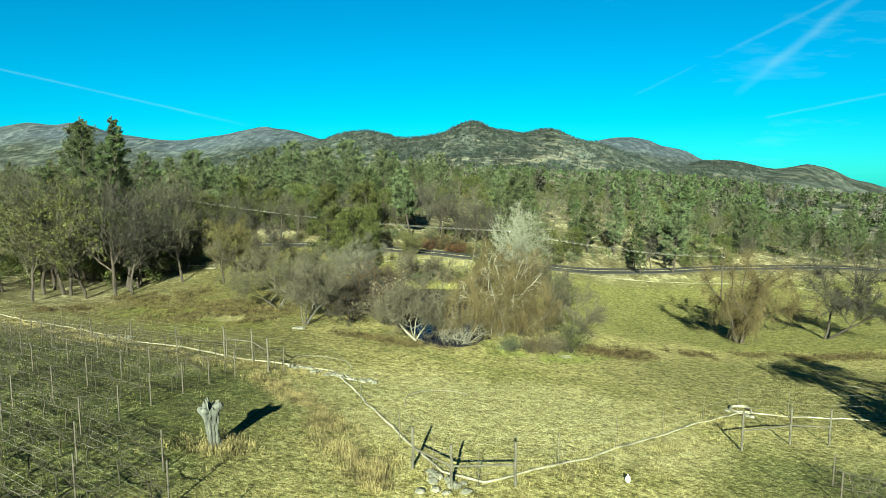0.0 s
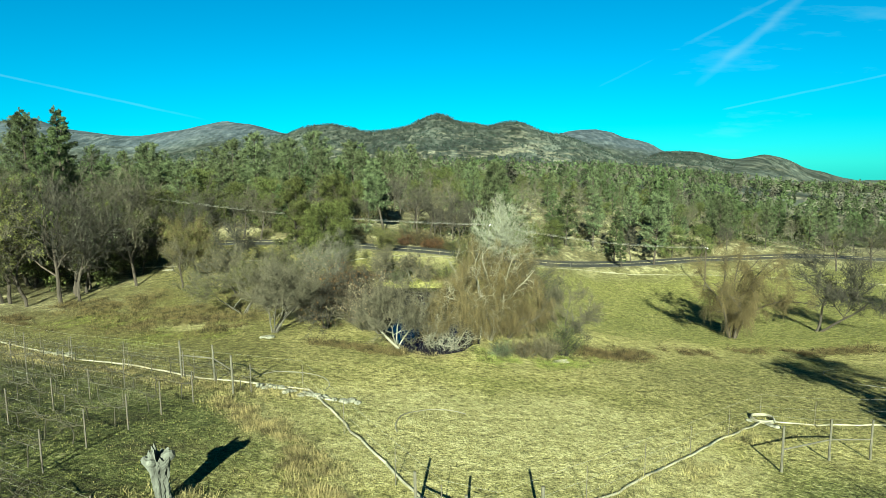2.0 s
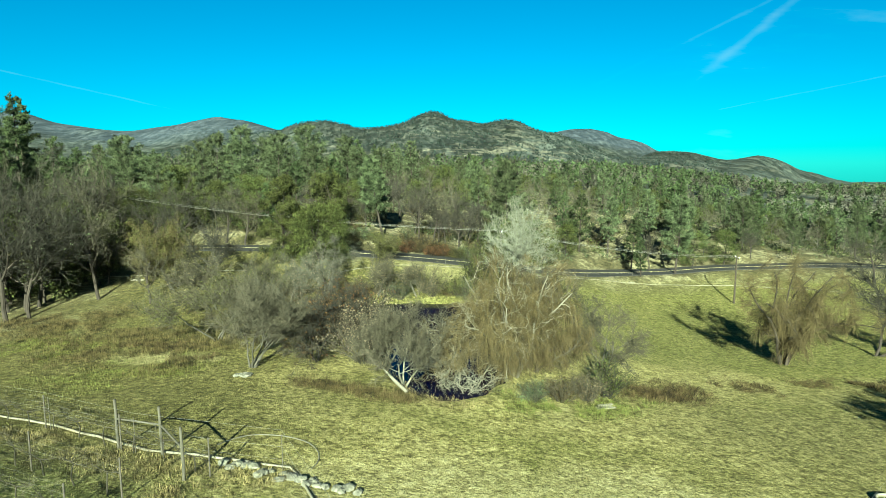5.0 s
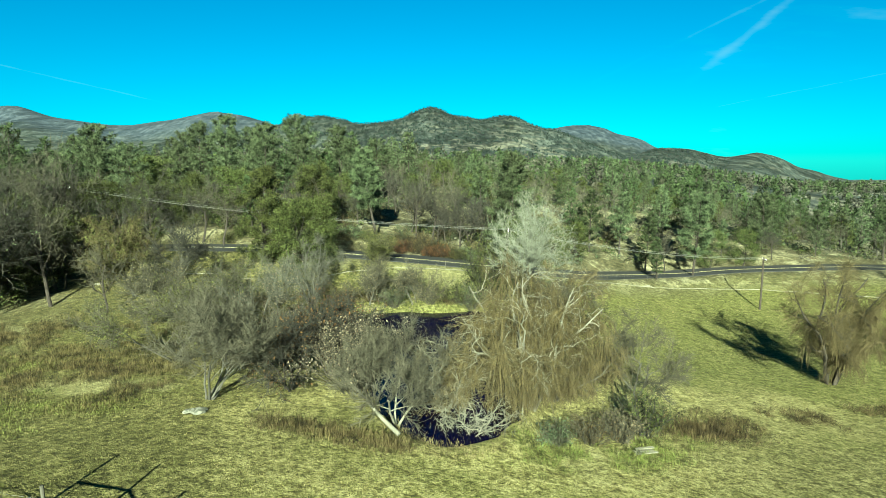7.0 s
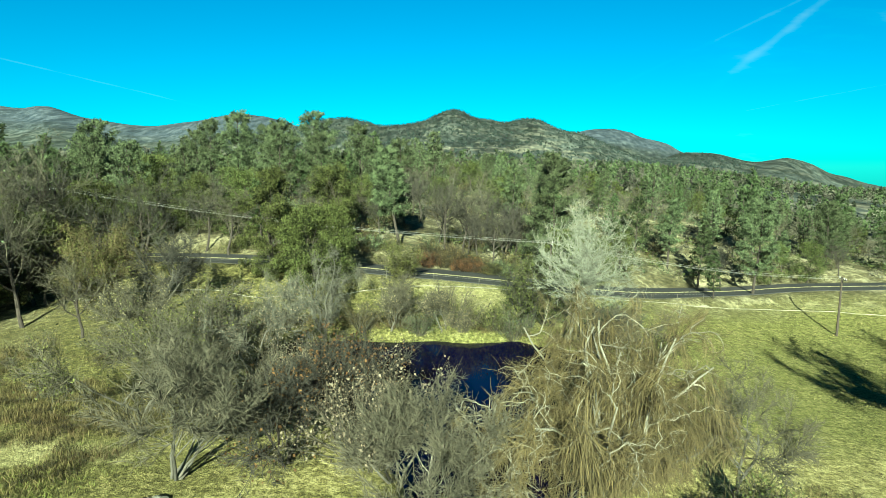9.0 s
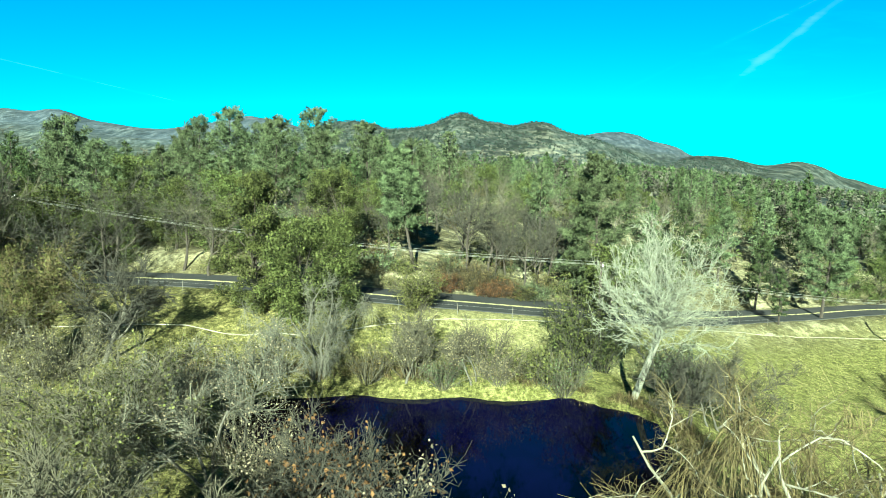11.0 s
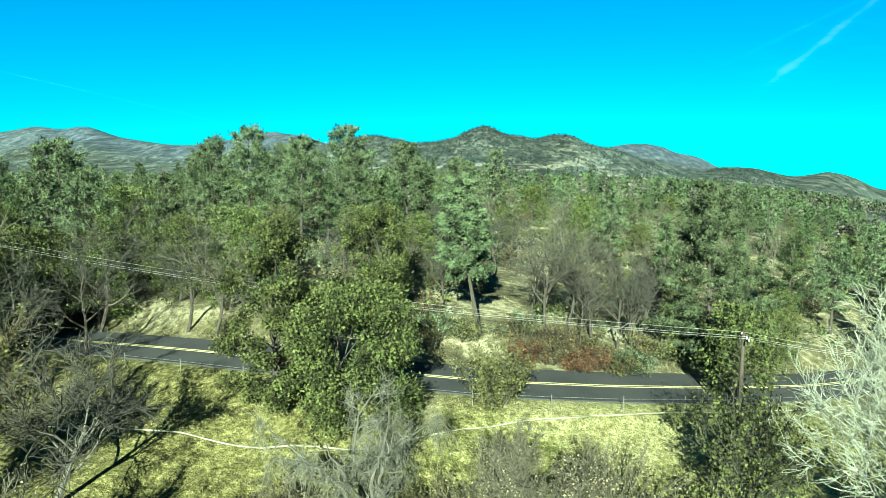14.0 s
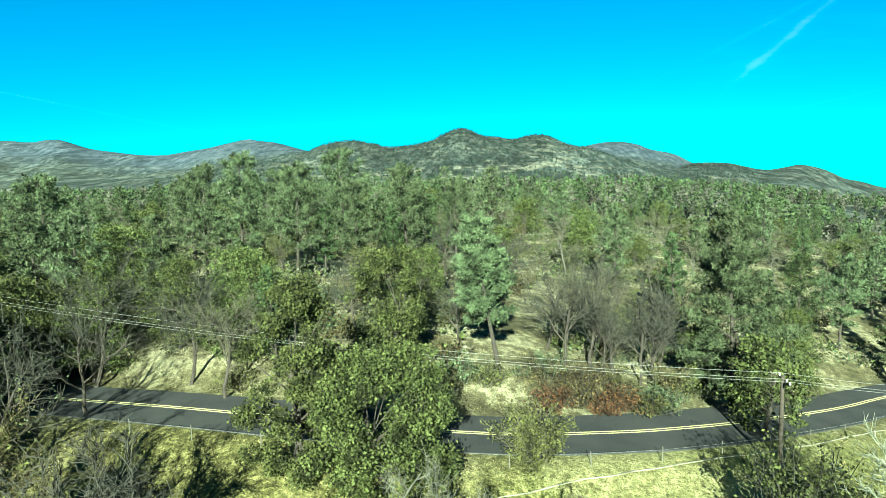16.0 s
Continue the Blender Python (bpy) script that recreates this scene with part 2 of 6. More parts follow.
def ground_material():
    """Dry winter grass, greener and browner in drifts; leaf litter under the woods; scrub, pale rock and painted
    blue-grey haze on the hills.
    """
    m, n = material("dry_grassland")
    co = n.add("ShaderNodeNewGeometry").outputs["Position"]
    sep = n.add("ShaderNodeSeparateXYZ", {0: co})
    x, y, z = sep.outputs
    big, mid, small, fine = n.noise(co, 0.035, 4.0), n.noise(co, 0.22, 5.0, 0.65), n.noise(co, 1.6, 5.0, 0.7), n.noise(co, 9.0, 3.0, 0.7)
    tuft = n.noise(co, 4.0, 2.0, 0.6)
    grain = n.math("ADD", n.math("MULTIPLY", small, 0.55), n.math("MULTIPLY", tuft, 0.45))
    straw = n.ramp(grain, [(0.38, (0.15, 0.13, 0.035)), (0.48, (0.44, 0.39, 0.125)), (0.60, (0.82, 0.73, 0.31))])
    green = n.ramp(grain, [(0.38, (0.085, 0.09, 0.018)), (0.49, (0.26, 0.26, 0.058)), (0.61, (0.50, 0.465, 0.155))])
    drift = n.math("ADD", n.math("MULTIPLY", big, 0.55), n.math("MULTIPLY", mid, 0.45))
    far_side = n.ramp(n.math("MULTIPLY", y, 0.01), [(0.70, 0.0), (0.80, 0.24)])
    meadow = n.mix(n.ramp(n.math("ADD", drift, far_side), [(0.48, 0.0), (0.64, 1.0)]), straw, green)
    # damp dark turf on the bank between pond and road
    damp = n.math("MULTIPLY", n.ramp(n.math("MULTIPLY", n.math("ADD", y, n.math("MULTIPLY", mid, 14.0)), 0.01), [(0.82, 0.0), (0.90, 1.0)]), n.ramp(n.math("MULTIPLY_ADD", x, -0.01, 0.2), [(0.14, 0.05), (0.40, 0.8)]))
    meadow = n.mix(damp, meadow, n.ramp(grain, [(0.40, (0.02, 0.021, 0.008)), (0.5, (0.09, 0.098, 0.028)), (0.62, (0.31, 0.30, 0.12))]))
    # the vineyard slope is greener, with bare earth
    left = n.ramp(n.math("ADD", n.math("MULTIPLY", x, -0.02), n.math("MULTIPLY_ADD", mid, 0.3, -0.1)), [(0.15, 0.0), (0.32, 1.0)])
    near = n.ramp(n.math("ADD", n.math("MULTIPLY", y, 0.01), n.math("MULTIPLY", x, 0.0045)), [(0.30, 1.0), (0.36, 0.0)])
    slope = n.math("MULTIPLY", n.ramp(n.math("MULTIPLY_ADD", x, 0.02, n.math("MULTIPLY_ADD", mid, 0.2, -0.1)), [(0.20, 0.0), (0.34, 0.9)]), n.ramp(n.math("ADD", n.math("MULTIPLY", y, 0.01), n.math("MULTIPLY", mid, 0.06)), [(0.36, 1.0), (0.41, 0.0)]))
    vine = n.math("MAXIMUM", n.math("MULTIPLY", near, left), slope)
    turf = n.ramp(n.math("ADD", n.math("MULTIPLY", mid, 0.5), n.math("MULTIPLY", tuft, 0.5)), [(0.39, (0.018, 0.018, 0.008)), (0.47, (0.065, 0.08, 0.018)), (0.56, (0.17, 0.195, 0.05)), (0.66, (0.52, 0.49, 0.24))])
    west = n.math("MULTIPLY", n.ramp(n.math("ADD", n.math("MULTIPLY", x, -0.01), n.math("MULTIPLY", mid, 0.2)), [(0.14, 0.0), (0.28, 0.9)]), n.ramp(n.math("MULTIPLY", y, 0.01), [(0.40, 0.0), (0.44, 1.0)]))
    meadow = n.mix(west, meadow, n.ramp(grain, [(0.38, (0.06, 0.055, 0.015)), (0.50, (0.20, 0.185, 0.05)), (0.63, (0.46, 0.40, 0.14))]))
    east = n.math("MULTIPLY", n.ramp(n.math("ADD", n.math("MULTIPLY", x, 0.01), n.math("MULTIPLY", mid, 0.2)), [(0.16, 0.0), (0.28, 0.65)]), n.ramp(n.math("MULTIPLY", y, 0.01), [(0.38, 0.0), (0.43, 1.0)]))
    east = n.math("MULTIPLY", east, n.ramp(n.math("MULTIPLY", y, 0.01), [(0.58, 1.0), (0.68, 0.0)]))
    meadow = n.mix(east, meadow, n.ramp(grain, [(0.38, (0.07, 0.065, 0.018)), (0.50, (0.22, 0.205, 0.06)), (0.63, (0.46, 0.41, 0.15))]))
    c = n.mix(n.math("MULTIPLY", vine, 0.92), meadow, turf)
    # pale silt and bare ground in patches
    for px0, py0, rx, ry, how in ((-24.0, 61.0, 5.5, 1.7, 0.7), (4.6, 54.0, 1.6, 2.6, 0.3), (2.0, 37.0, 15.0, 10.0, 0.75), (6.5, 55.5, 3.0, 1.2, 0.3), (1.0, 94.0, 11.0, 4.2, 0.6)):
        du, dv = n.math("MULTIPLY_ADD", x, 1 / rx, -px0 / rx), n.math("MULTIPLY_ADD", y, 1 / ry, -py0 / ry)
        r2 = n.math("ADD", n.math("ADD", n.math("MULTIPLY", du, du), n.math("MULTIPLY", dv, dv)), n.math("MULTIPLY_ADD", mid, 2.4, -1.2))
        c = n.mix(n.math("MULTIPLY", n.ramp(r2, [(0.35, 1.0), (1.0, 0.0)]), how), c, n.ramp(grain, [(0.36, (0.26, 0.235, 0.09)), (0.48, (0.52, 0.47, 0.19)), (0.62, (0.82, 0.75, 0.38))]))
    # litter and bare earth beyond the road
    lit = n.ramp(n.math("ADD", n.math("MULTIPLY", mid, 0.6), n.math("MULTIPLY", small, 0.4)), [(0.36, (0.035, 0.030, 0.016)), (0.5, (0.19, 0.165, 0.085)), (0.60, (0.62, 0.56, 0.33))])
    wood = n.ramp(n.math("MULTIPLY_ADD", n.math("ADD", y, n.math("MULTIPLY", n.math("MINIMUM", n.math("ABSOLUTE", n.math("ADD", x, 13.0)), 60.0), -0.45)), 0.01, 0.0), [(0.90, 0.0), (0.99, 1.0)])
    c = n.mix(n.math("MULTIPLY", wood, 0.9), c, lit)
    leftwood = n.ramp(n.math("MULTIPLY_ADD", x, -0.01, 0.0), [(0.32, 0.0), (0.5, 0.75)])
    leftwood = n.math("MULTIPLY", leftwood, n.ramp(n.math("MULTIPLY", y, 0.01), [(0.60, 0.0), (0.75, 1.0)]))
    c = n.mix(leftwood, c, lit)
    # far: scrub dotted with trees, pale rock and bare ground, with blue-grey haze painted in
    hill = n.add("ShaderNodeMapping", {0: co}, vals={3: (1.0, 0.03, 1.4)}).outputs[0]
    f1, f2, f3 = n.noise(hill, 0.0055, 5.0, 0.6), n.noise(hill, 0.03, 6.0, 0.8), n.noise(hill, 0.0016, 3.0)
    dots = n.add("ShaderNodeTexVoronoi", {"Vector": hill}, vals={"Scale": 0.06}).outputs["Distance"]
    scrub = n.ramp(f2, [(0.40, (0.009, 0.016, 0.016)), (0.5, (0.052, 0.066, 0.058)), (0.60, (0.135, 0.152, 0.13))])
    pale = n.ramp(f2, [(0.40, (0.16, 0.155, 0.11)), (0.6, (0.46, 0.43, 0.31))])
    # distance haze painted into the rock colour of the rear ridges
    hazed_rock = n.ramp(f2, [(0.38, (0.028, 0.046, 0.068)), (0.5, (0.074, 0.102, 0.135)), (0.63, (0.18, 0.215, 0.26))])
    band = n.add("ShaderNodeMapping", {0: co}, vals={3: (0.28, 0.05, 2.2)}).outputs[0]
    bare = n.math("MULTIPLY", n.ramp(n.noise(band, 0.028, 5.0, 0.75), [(0.515, 0.0), (0.56, 0.85)]), n.ramp(n.math("MULTIPLY", y, 0.0002), [(0.30, 1.0), (0.46, 0.10)]))
    # lit and shaded spurs painted as light and dark streaks over the scrub
    slopes = n.ramp(f1, [(0.40, 0.75), (0.62, 1.5)])
    # share of the painted haze, growing with distance
    ridge_haze = n.ramp(n.math("MULTIPLY", y, 0.0002), [(0.62, 0.0), (0.70, 0.95)])
    far = n.mix(n.math("MULTIPLY", ridge_haze, n.ramp(f3, [(0.35, 0.5), (0.55, 1.0)])), n.mix(bare, n.mix(1.0, scrub, slopes, "MULTIPLY"), pale), hazed_rock)
    woods = n.math("MULTIPLY", n.ramp(dots, [(0.34, 1.0), (0.46, 0.0)]), n.ramp(f1, [(0.44, 1.0), (0.60, 0.3)]))
    woods = n.math("MULTIPLY", woods, n.math("SUBTRACT", 1.0, n.math("MULTIPLY", ridge_haze, 0.8)))
    far = n.mix(n.math("MULTIPLY", woods, 0.9), far, (0.010, 0.021, 0.014))
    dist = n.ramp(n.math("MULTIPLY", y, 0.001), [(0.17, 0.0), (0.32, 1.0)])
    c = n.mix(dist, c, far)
    c = n.mix(n.ramp(fine, [(0.36, 0.72), (0.50, 0.0)]), c, (0.05, 0.047, 0.018))
    c = n.add("ShaderNodeHueSaturation", {4: c}, vals={1: 0.95, 2: 0.285}).outputs[0]
    h = n.math("ADD", n.math("MULTIPLY", small, 0.6), n.math("MULTIPLY", fine, 0.4))
    finish(n, c, 0.95, h, 1.0, 0.4, 0.08)
    return m


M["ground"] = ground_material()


# ---- the lie of the land ----
HEIGHTS = [1.1, 1.29, -0.99, -1.28, -0.92, -0.44, -0.26, -0.52, -0.23, -0.5, -2.34, -0.27, -1.03, -2.25, -1.42, -2.99, 1.83, -0.11, -2.22, -2.12, 0.71, 2.13, 0.38, -2.11, -3.14, 3.6, 4.48, 1.88, -0.1, 3.27, -6.87, 1.4, 4.0, -1.63, -2.98, -4.63]
PLACES = [(x, y, 22) for y in (20, 45, 70, 95, 120) for x in (-45, -22, 0, 22, 45)] + [(x, y, 70) for y in (-40, 160, 260) for x in (-140, 0, 140)] + [(-120, 60, 60), (120, 60, 60)]
SWELLS = [(x, y, r, z) for (x, y, r), z in zip(PLACES, HEIGHTS)]
BASE, SLOPE_X, SLOPE_Y = -3.346, -1.546, 1.31
# ridges against the sky, as (sideways over ahead, upward over ahead)
FRONT = [(-0.45, 0.02), (-0.36, 0.035), (-0.30, 0.046), (-0.241, 0.0546), (-0.217, 0.0644), (-0.199, 0.0661), (-0.171, 0.0686), (-0.144, 0.0631), (-0.115, 0.0556), (-0.071, 0.06), (-0.049, 0.0644), (-0.035, 0.0714),
         (-0.017, 0.0793), (0.001, 0.0827), (0.015, 0.0791), (0.03, 0.0701), (0.055, 0.0673), (0.078, 0.0619), (0.096, 0.0679), (0.118, 0.0705), (0.131, 0.0686), (0.154, 0.0579), (0.171, 0.0516), (0.198, 0.048),
         (0.233, 0.035), (0.278, 0.016), (0.32, 0.006), (0.40, -0.006), (0.55, -0.03)]
BACK = [(-1.0, 0.06), (-0.85, 0.07), (-0.77, 0.08), (-0.739, 0.0855), (-0.716, 0.0833), (-0.694, 0.0785), (-0.665, 0.0846), (-0.645, 0.0842), (-0.62, 0.0755), (-0.593, 0.0672), (-0.557, 0.0615), (-0.52, 0.0567), (-0.487, 0.054),
        (-0.457, 0.0565), (-0.43, 0.061), (-0.411, 0.0625), (-0.392, 0.067), (-0.365, 0.0715), (-0.342, 0.0772), (-0.322, 0.0728), (-0.289, 0.0692), (-0.264, 0.06), (-0.243, 0.0542), (-0.20, 0.045), (0.0, 0.04),
        (0.17, 0.046), (0.198, 0.0506), (0.211, 0.0549), (0.242, 0.0563), (0.273, 0.0528), (0.295, 0.0424), (0.322, 0.0377), (0.335, 0.035), (0.357, 0.0217), (0.388, 0.012), (0.43, 0.0), (0.6, -0.03), (1.0, -0.06)]
RIGHT = [(0.25, 0.0), (0.33, 0.012), (0.357, 0.0212), (0.388, 0.0207), (0.414, 0.0188), (0.43, 0.0161), (0.456, 0.0081), (0.478, 0.0075), (0.495, 0.0095), (0.516, 0.0135), (0.529, 0.0145), (0.551, 0.0085), (0.569, 0.0015), (0.595, -0.011),
         (0.621, -0.0152), (0.646, -0.024), (0.70, -0.035), (1.0, -0.05)]


def lattice(i, j, seed):
    v = np.sin(i * 127.1 + j * 311.7 + seed * 74.7) * 43758.5453
    return v - np.floor(v)


def value_noise(x, y, seed=0):
    i, j = np.floor(x), np.floor(y)
    u, v = x - i, y - j
    u, v = u * u * (3 - 2 * u), v * v * (3 - 2 * v)
    a, b = lattice(i, j, seed), lattice(i + 1, j, seed)
    c, d = lattice(i, j + 1, seed), lattice(i + 1, j + 1, seed)
    return (a * (1 - u) + b * u) * (1 - v) + (c * (1 - u) + d * u) * v


def fbm(x, y, octaves=4, seed=0):
    total, amp, norm = 0, 1.0, 0.0
    for k in range(octaves):
        total = total + amp * value_noise(x * 2**k, y * 2**k, seed + k)
        norm += amp
        amp *= 0.5
    return total / norm


def smooth(a, b, t):
    t = np.clip((t - a) / (b - a), 0, 1)
    return t * t * (3 - 2 * t)


ROAD_X = [-160, -90, -60, -45, -36, -27.5, -20, -13.2, -6.2, 2.8, 14, 30, 48, 75, 120, 200]
ROAD_Y = [150, 122, 109, 102.6, 99.6, 96.5, 94.5, 93.7, 95.3, 100.1, 108.6, 120.0, 126.5, 128, 124, 118]
PATH_X = [-120, -70, -52, -36.5, -21.8, -9.9, 3.4, 14, 24.5, 40, 48.5, 59, 69, 120]
PATH_Y = [108, 99, 95, 91.5, 88.8, 91.0, 98.6, 106.5, 114.0, 119.5, 119, 116, 108, 85]
ROAD_WIDE = 5.4


def eased(xs, ys, x):
    """A line through the given places, rounded at the corners."""
    x = np.asarray(x, float)
    return sum(np.interp(x + d, xs, ys) for d in (-5, -3, -1, 1, 3, 5)) / 6


def swell(x, y):
    z = BASE + SLOPE_X * x / 100 + SLOPE_Y * y / 100
    for cx, cy, r, h in SWELLS:
        z = z + h * np.exp(-((x - cx) ** 2 + (y - cy) ** 2) / (2 * r * r))
    return z


POND = (-6.0, 69.9, 12.0, 15.2)
WATER = -4.35
SHORE_Y, SHORE_W, SHORE_E = [54, 58, 62, 67, 72, 77, 82, 86], [-6.0, -6.4, -7.6, -10.8, -14.8, -20.0, -24.0, -25.0], [1.4, 1.6, 2.2, 3.6, 5.2, 6.0, 6.2, 6.2]


def pond_edge(x, y):
    """Below 1 inside the pond, which widens away from the meadow."""
    west, east = np.interp(y, SHORE_Y, SHORE_W), np.interp(y, SHORE_Y, SHORE_E)
    u, v = (x - (west + east) / 2) / ((east - west) / 2), (y - POND[1]) / POND[3]
    return (np.abs(u) ** 4 + np.abs(v) ** 4) ** 0.25 + 0.035 * np.sin(0.9 * x + 0.6) * np.cos(0.7 * y)


def ridge(u, profile):
    xs, zs = zip(*profile)
    return sum(np.interp(u + d, xs, zs) for d in (-0.007, -0.002, 0.002, 0.007)) / 4


def height(x, y):
    x, y = np.asarray(x, float), np.asarray(y, float)
    xc, yc = np.clip(x, -260, 260), np.clip(y, -120, 330)
    z = swell(xc, yc)
    z = z - 9.0 * smooth(0.28, 0.6, x / np.maximum(y, 60)) * smooth(135, 230, y)
    near = 1 - smooth(200, 420, np.hypot(x, y - 60))
    z = z + near * ((fbm(x / 7, y / 7, 3, 3) - 0.5) * 0.35 + (fbm(x / 1.6, y / 1.6, 2, 9) - 0.5) * 0.12)
    # road shelf cut into the slope
    ry = eased(ROAD_X, ROAD_Y, x) + ROAD_WIDE / 2
    rz = swell(np.clip(x, -200, 200), ry - 1.0)
    d = np.abs(y - ry)
    z = np.where(np.abs(x) < 190, z + (rz - z) * (1 - smooth(ROAD_WIDE / 2 + 1.2, ROAD_WIDE / 2 + 4.4, d)), z)
    # pond basin, with its bank
    p = pond_edge(x, y)
    bank = 1 - smooth(1.0, 1.5, p)
    z = z + (np.maximum(np.minimum(z, WATER + 0.9), WATER + 0.25) - z) * bank
    z = z - (1 - smooth(0.82, 1.02, p)) * 1.6
    # the plain beyond, and the mountains
    u = x / np.maximum(y, 60.0)
    plain = 4 - 10 * smooth(0.25, 0.6, u) - 0.045 * np.maximum(y - 330, 0) * smooth(0.2, 0.75, u) + (fbm(x / 160, y / 160, 4, 21) - 0.5) * 30 * smooth(350, 900, y)
    z = z + (plain - z) * smooth(300, 480, np.hypot(x * 0.8, y))
    gully = 1 - np.abs(2 * fbm(x / 420 + 0.3 * fbm(x / 200, y / 200, 2, 5), y / 420, 5, 31) - 1)
    rough = (fbm(x / 70, y / 70, 4, 41) - 0.5)
    for profile, foot, crest, wild in ((FRONT, 750, 2700, 95), (RIGHT, 1100, 3000, 70), (BACK, 1800, 4200, 150)):
        s = smooth(foot, crest, y) ** 1.25
        top = ridge(u, profile) * crest + 8
        fall = 1 - smooth(crest, crest + 900, y)
        body = plain + (top - plain) * np.where(y < crest, s, 1)
        body = body - wild * (gully - 0.35) * s * (1 - s) * 2.2 + rough * 26 * s * (1.15 - s) + (fbm(x / 26, y / 60, 3, 51) - 0.5) * 9 * s
        body = np.where(y < crest, body, plain + (body - plain) * fall)
        z = np.where(y > foot, np.maximum(z, body), z)
    return z


def h(x, y):
    return float(height(x, y))


# ---- mesh helpers ----
def mesh_object(name, verts, faces, mat, parent=None, label="", smooth_shade=False):
    me = bpy.data.meshes.new(name)
    me.from_pydata([tuple(v) for v in verts], [], [tuple(f) for f in faces])
    me.materials.append(mat)
    if smooth_shade:
        me.shade_smooth()
    ob = new(name, me)
    if parent is not None:
        ob.parent = parent
    if label:
        tagged(ob, label)
    return ob


def part(name, bm, mat, parent, label=""):
    me = bpy.data.meshes.new(name)
    bm.to_mesh(me)
    bm.free()
    me.materials.append(mat)
    ob = new(name, me)
    ob.parent = parent
    if label:
        tagged(ob, label)
    return ob


def thing(name, label, category, group="", at=(0, 0, 0), rz=0.0, scale=1.0):
    ob = new(name)
    ob.empty_display_size = 0.3
    ob.matrix_basis = pose(*at, 0, 0, rz) @ Matrix.Scale(scale, 4)
    return tagged(ob, label, category, group)


def unit(a):
    return a / (np.linalg.norm(a, axis=-1, keepdims=True) + 1e-9)


class Tubes:
    """Collects tapered tubes, fine rods and small leaves as plain vertex and face lists."""

    def __init__(self):
        self.v, self.f, self.count = [], [], 0

    def put(self, verts, faces):
        self.v.append(np.asarray(verts, float).reshape(-1, 3))
        self.f += faces
        self.count += len(self.v[-1])

    def tube(self, pts, radii, sides=5):
        pts, radii = np.array(pts, float), np.array(radii, float)
        n, base = len(pts), self.count
        d = np.empty_like(pts)
        d[1:-1], d[0], d[-1] = pts[2:] - pts[:-2], pts[1] - pts[0], pts[-1] - pts[-2]
        d = unit(d)
        s = np.stack([d[:, 1] * 0.93 - d[:, 2] * 0.17, d[:, 2] * 0.31 - d[:, 0] * 0.93, d[:, 0] * 0.17 - d[:, 1] * 0.31], -1)
        s = unit(s + np.array([1e-4, 0, 0]))
        t = np.stack([d[:, 1] * s[:, 2] - d[:, 2] * s[:, 1], d[:, 2] * s[:, 0] - d[:, 0] * s[:, 2], d[:, 0] * s[:, 1] - d[:, 1] * s[:, 0]], -1)
        a = 2 * math.pi * np.arange(sides) / sides
        ring = pts[:, None] + radii[:, None, None] * (np.cos(a)[None, :, None] * s[:, None] + np.sin(a)[None, :, None] * t[:, None])
        f = []
        for i in range(n - 1):
            for k in range(sides):
                p, q = base + i * sides + k, base + i * sides + (k + 1) % sides
                f.append((p, q, q + sides, p + sides))
        f.append(tuple(base + (n - 1) * sides + k for k in range(sides)))
        self.put(ring, f)

    def rods(self, r, p, d, length, radius, segs=2, wander=0.25, lift=0.0, end=0.45):
        """Many fine three-sided twigs at once. Returns their joints."""
        n = len(p)
        if n == 0:
            return []
        d, joints, dirs = unit(d), [p], [unit(d)]
        for i in range(segs):
            d = unit(d + wander * r.normal(size=(n, 3)) + np.array([0, 0, lift]))
            joints.append(joints[-1] + d * (length / segs)[:, None])
            dirs.append(d)
        rings = []
        for i, (q, dd) in enumerate(zip(joints, dirs)):
            s = unit(np.cross(dd, np.array([0.31, 0.17, 0.93])))
            t = np.cross(dd, s)
            rad = (radius * (1 - (1 - end) * i / segs))[:, None]
            rings.append(np.stack([q + rad * (math.cos(a) * s + math.sin(a) * t) for a in (0.0, 2.094, 4.189)], 1))
        verts = np.stack(rings, 1)
        base = self.count + np.arange(n) * 3 * (segs + 1)
        faces = []
        for i in range(segs):
            for k in range(3):
                a, c = i * 3 + k, i * 3 + (k + 1) % 3
                faces.append(np.stack([base + a, base + c, base + c + 3, base + a + 3], -1))
        self.put(verts, np.concatenate(faces).tolist())
        return joints

    def leaves(self, p, d, n, length, width):
        """Many leaves at once: folded diamonds of two triangles."""
        if len(p) == 0:
            return
        d, n = unit(d), unit(n)
        s = unit(np.cross(d, n)) * width[:, None] / 2
        mid, up = p + d * length[:, None] * 0.45, n * width[:, None] * 0.15
        base = self.count + np.arange(len(p)) * 4
        self.put(np.stack([p, mid + s + up, p + d * length[:, None], mid - s + up], 1),
                 np.concatenate([np.stack([base, base + 1, base + 2], -1), np.stack([base, base + 2, base + 3], -1)]).tolist())

    def make(self, name, mat, parent=None, label="", smooth_shade=False):
        return mesh_object(name, np.concatenate(self.v).tolist(), self.f, mat, parent, label, smooth_shade)


def dirs(r, n):
    return unit(r.normal(size=(n, 3)))


def on_branches(r, branches, n, lo, hi, power=1.0, weights=None):
    """n random places on branches: points and directions."""
    pick = r.choice(len(branches), n, p=weights)
    ts = lo + (hi - lo) * r.random(n) ** power
    got = [at_branch(branches[k][0], branches[k][1], min(t, 0.999)) for k, t in zip(pick, ts)]
    return np.array([g[0] for g in got]).reshape(-1, 3), np.array([g[2] for g in got]).reshape(-1, 3), pick


def leaving(r, d, spread):
    """Directions that leave d by the given angles."""
    s = unit(np.cross(d, r.normal(size=d.shape)))
    return d * np.cos(spread)[:, None] + s * np.sin(spread)[:, None]


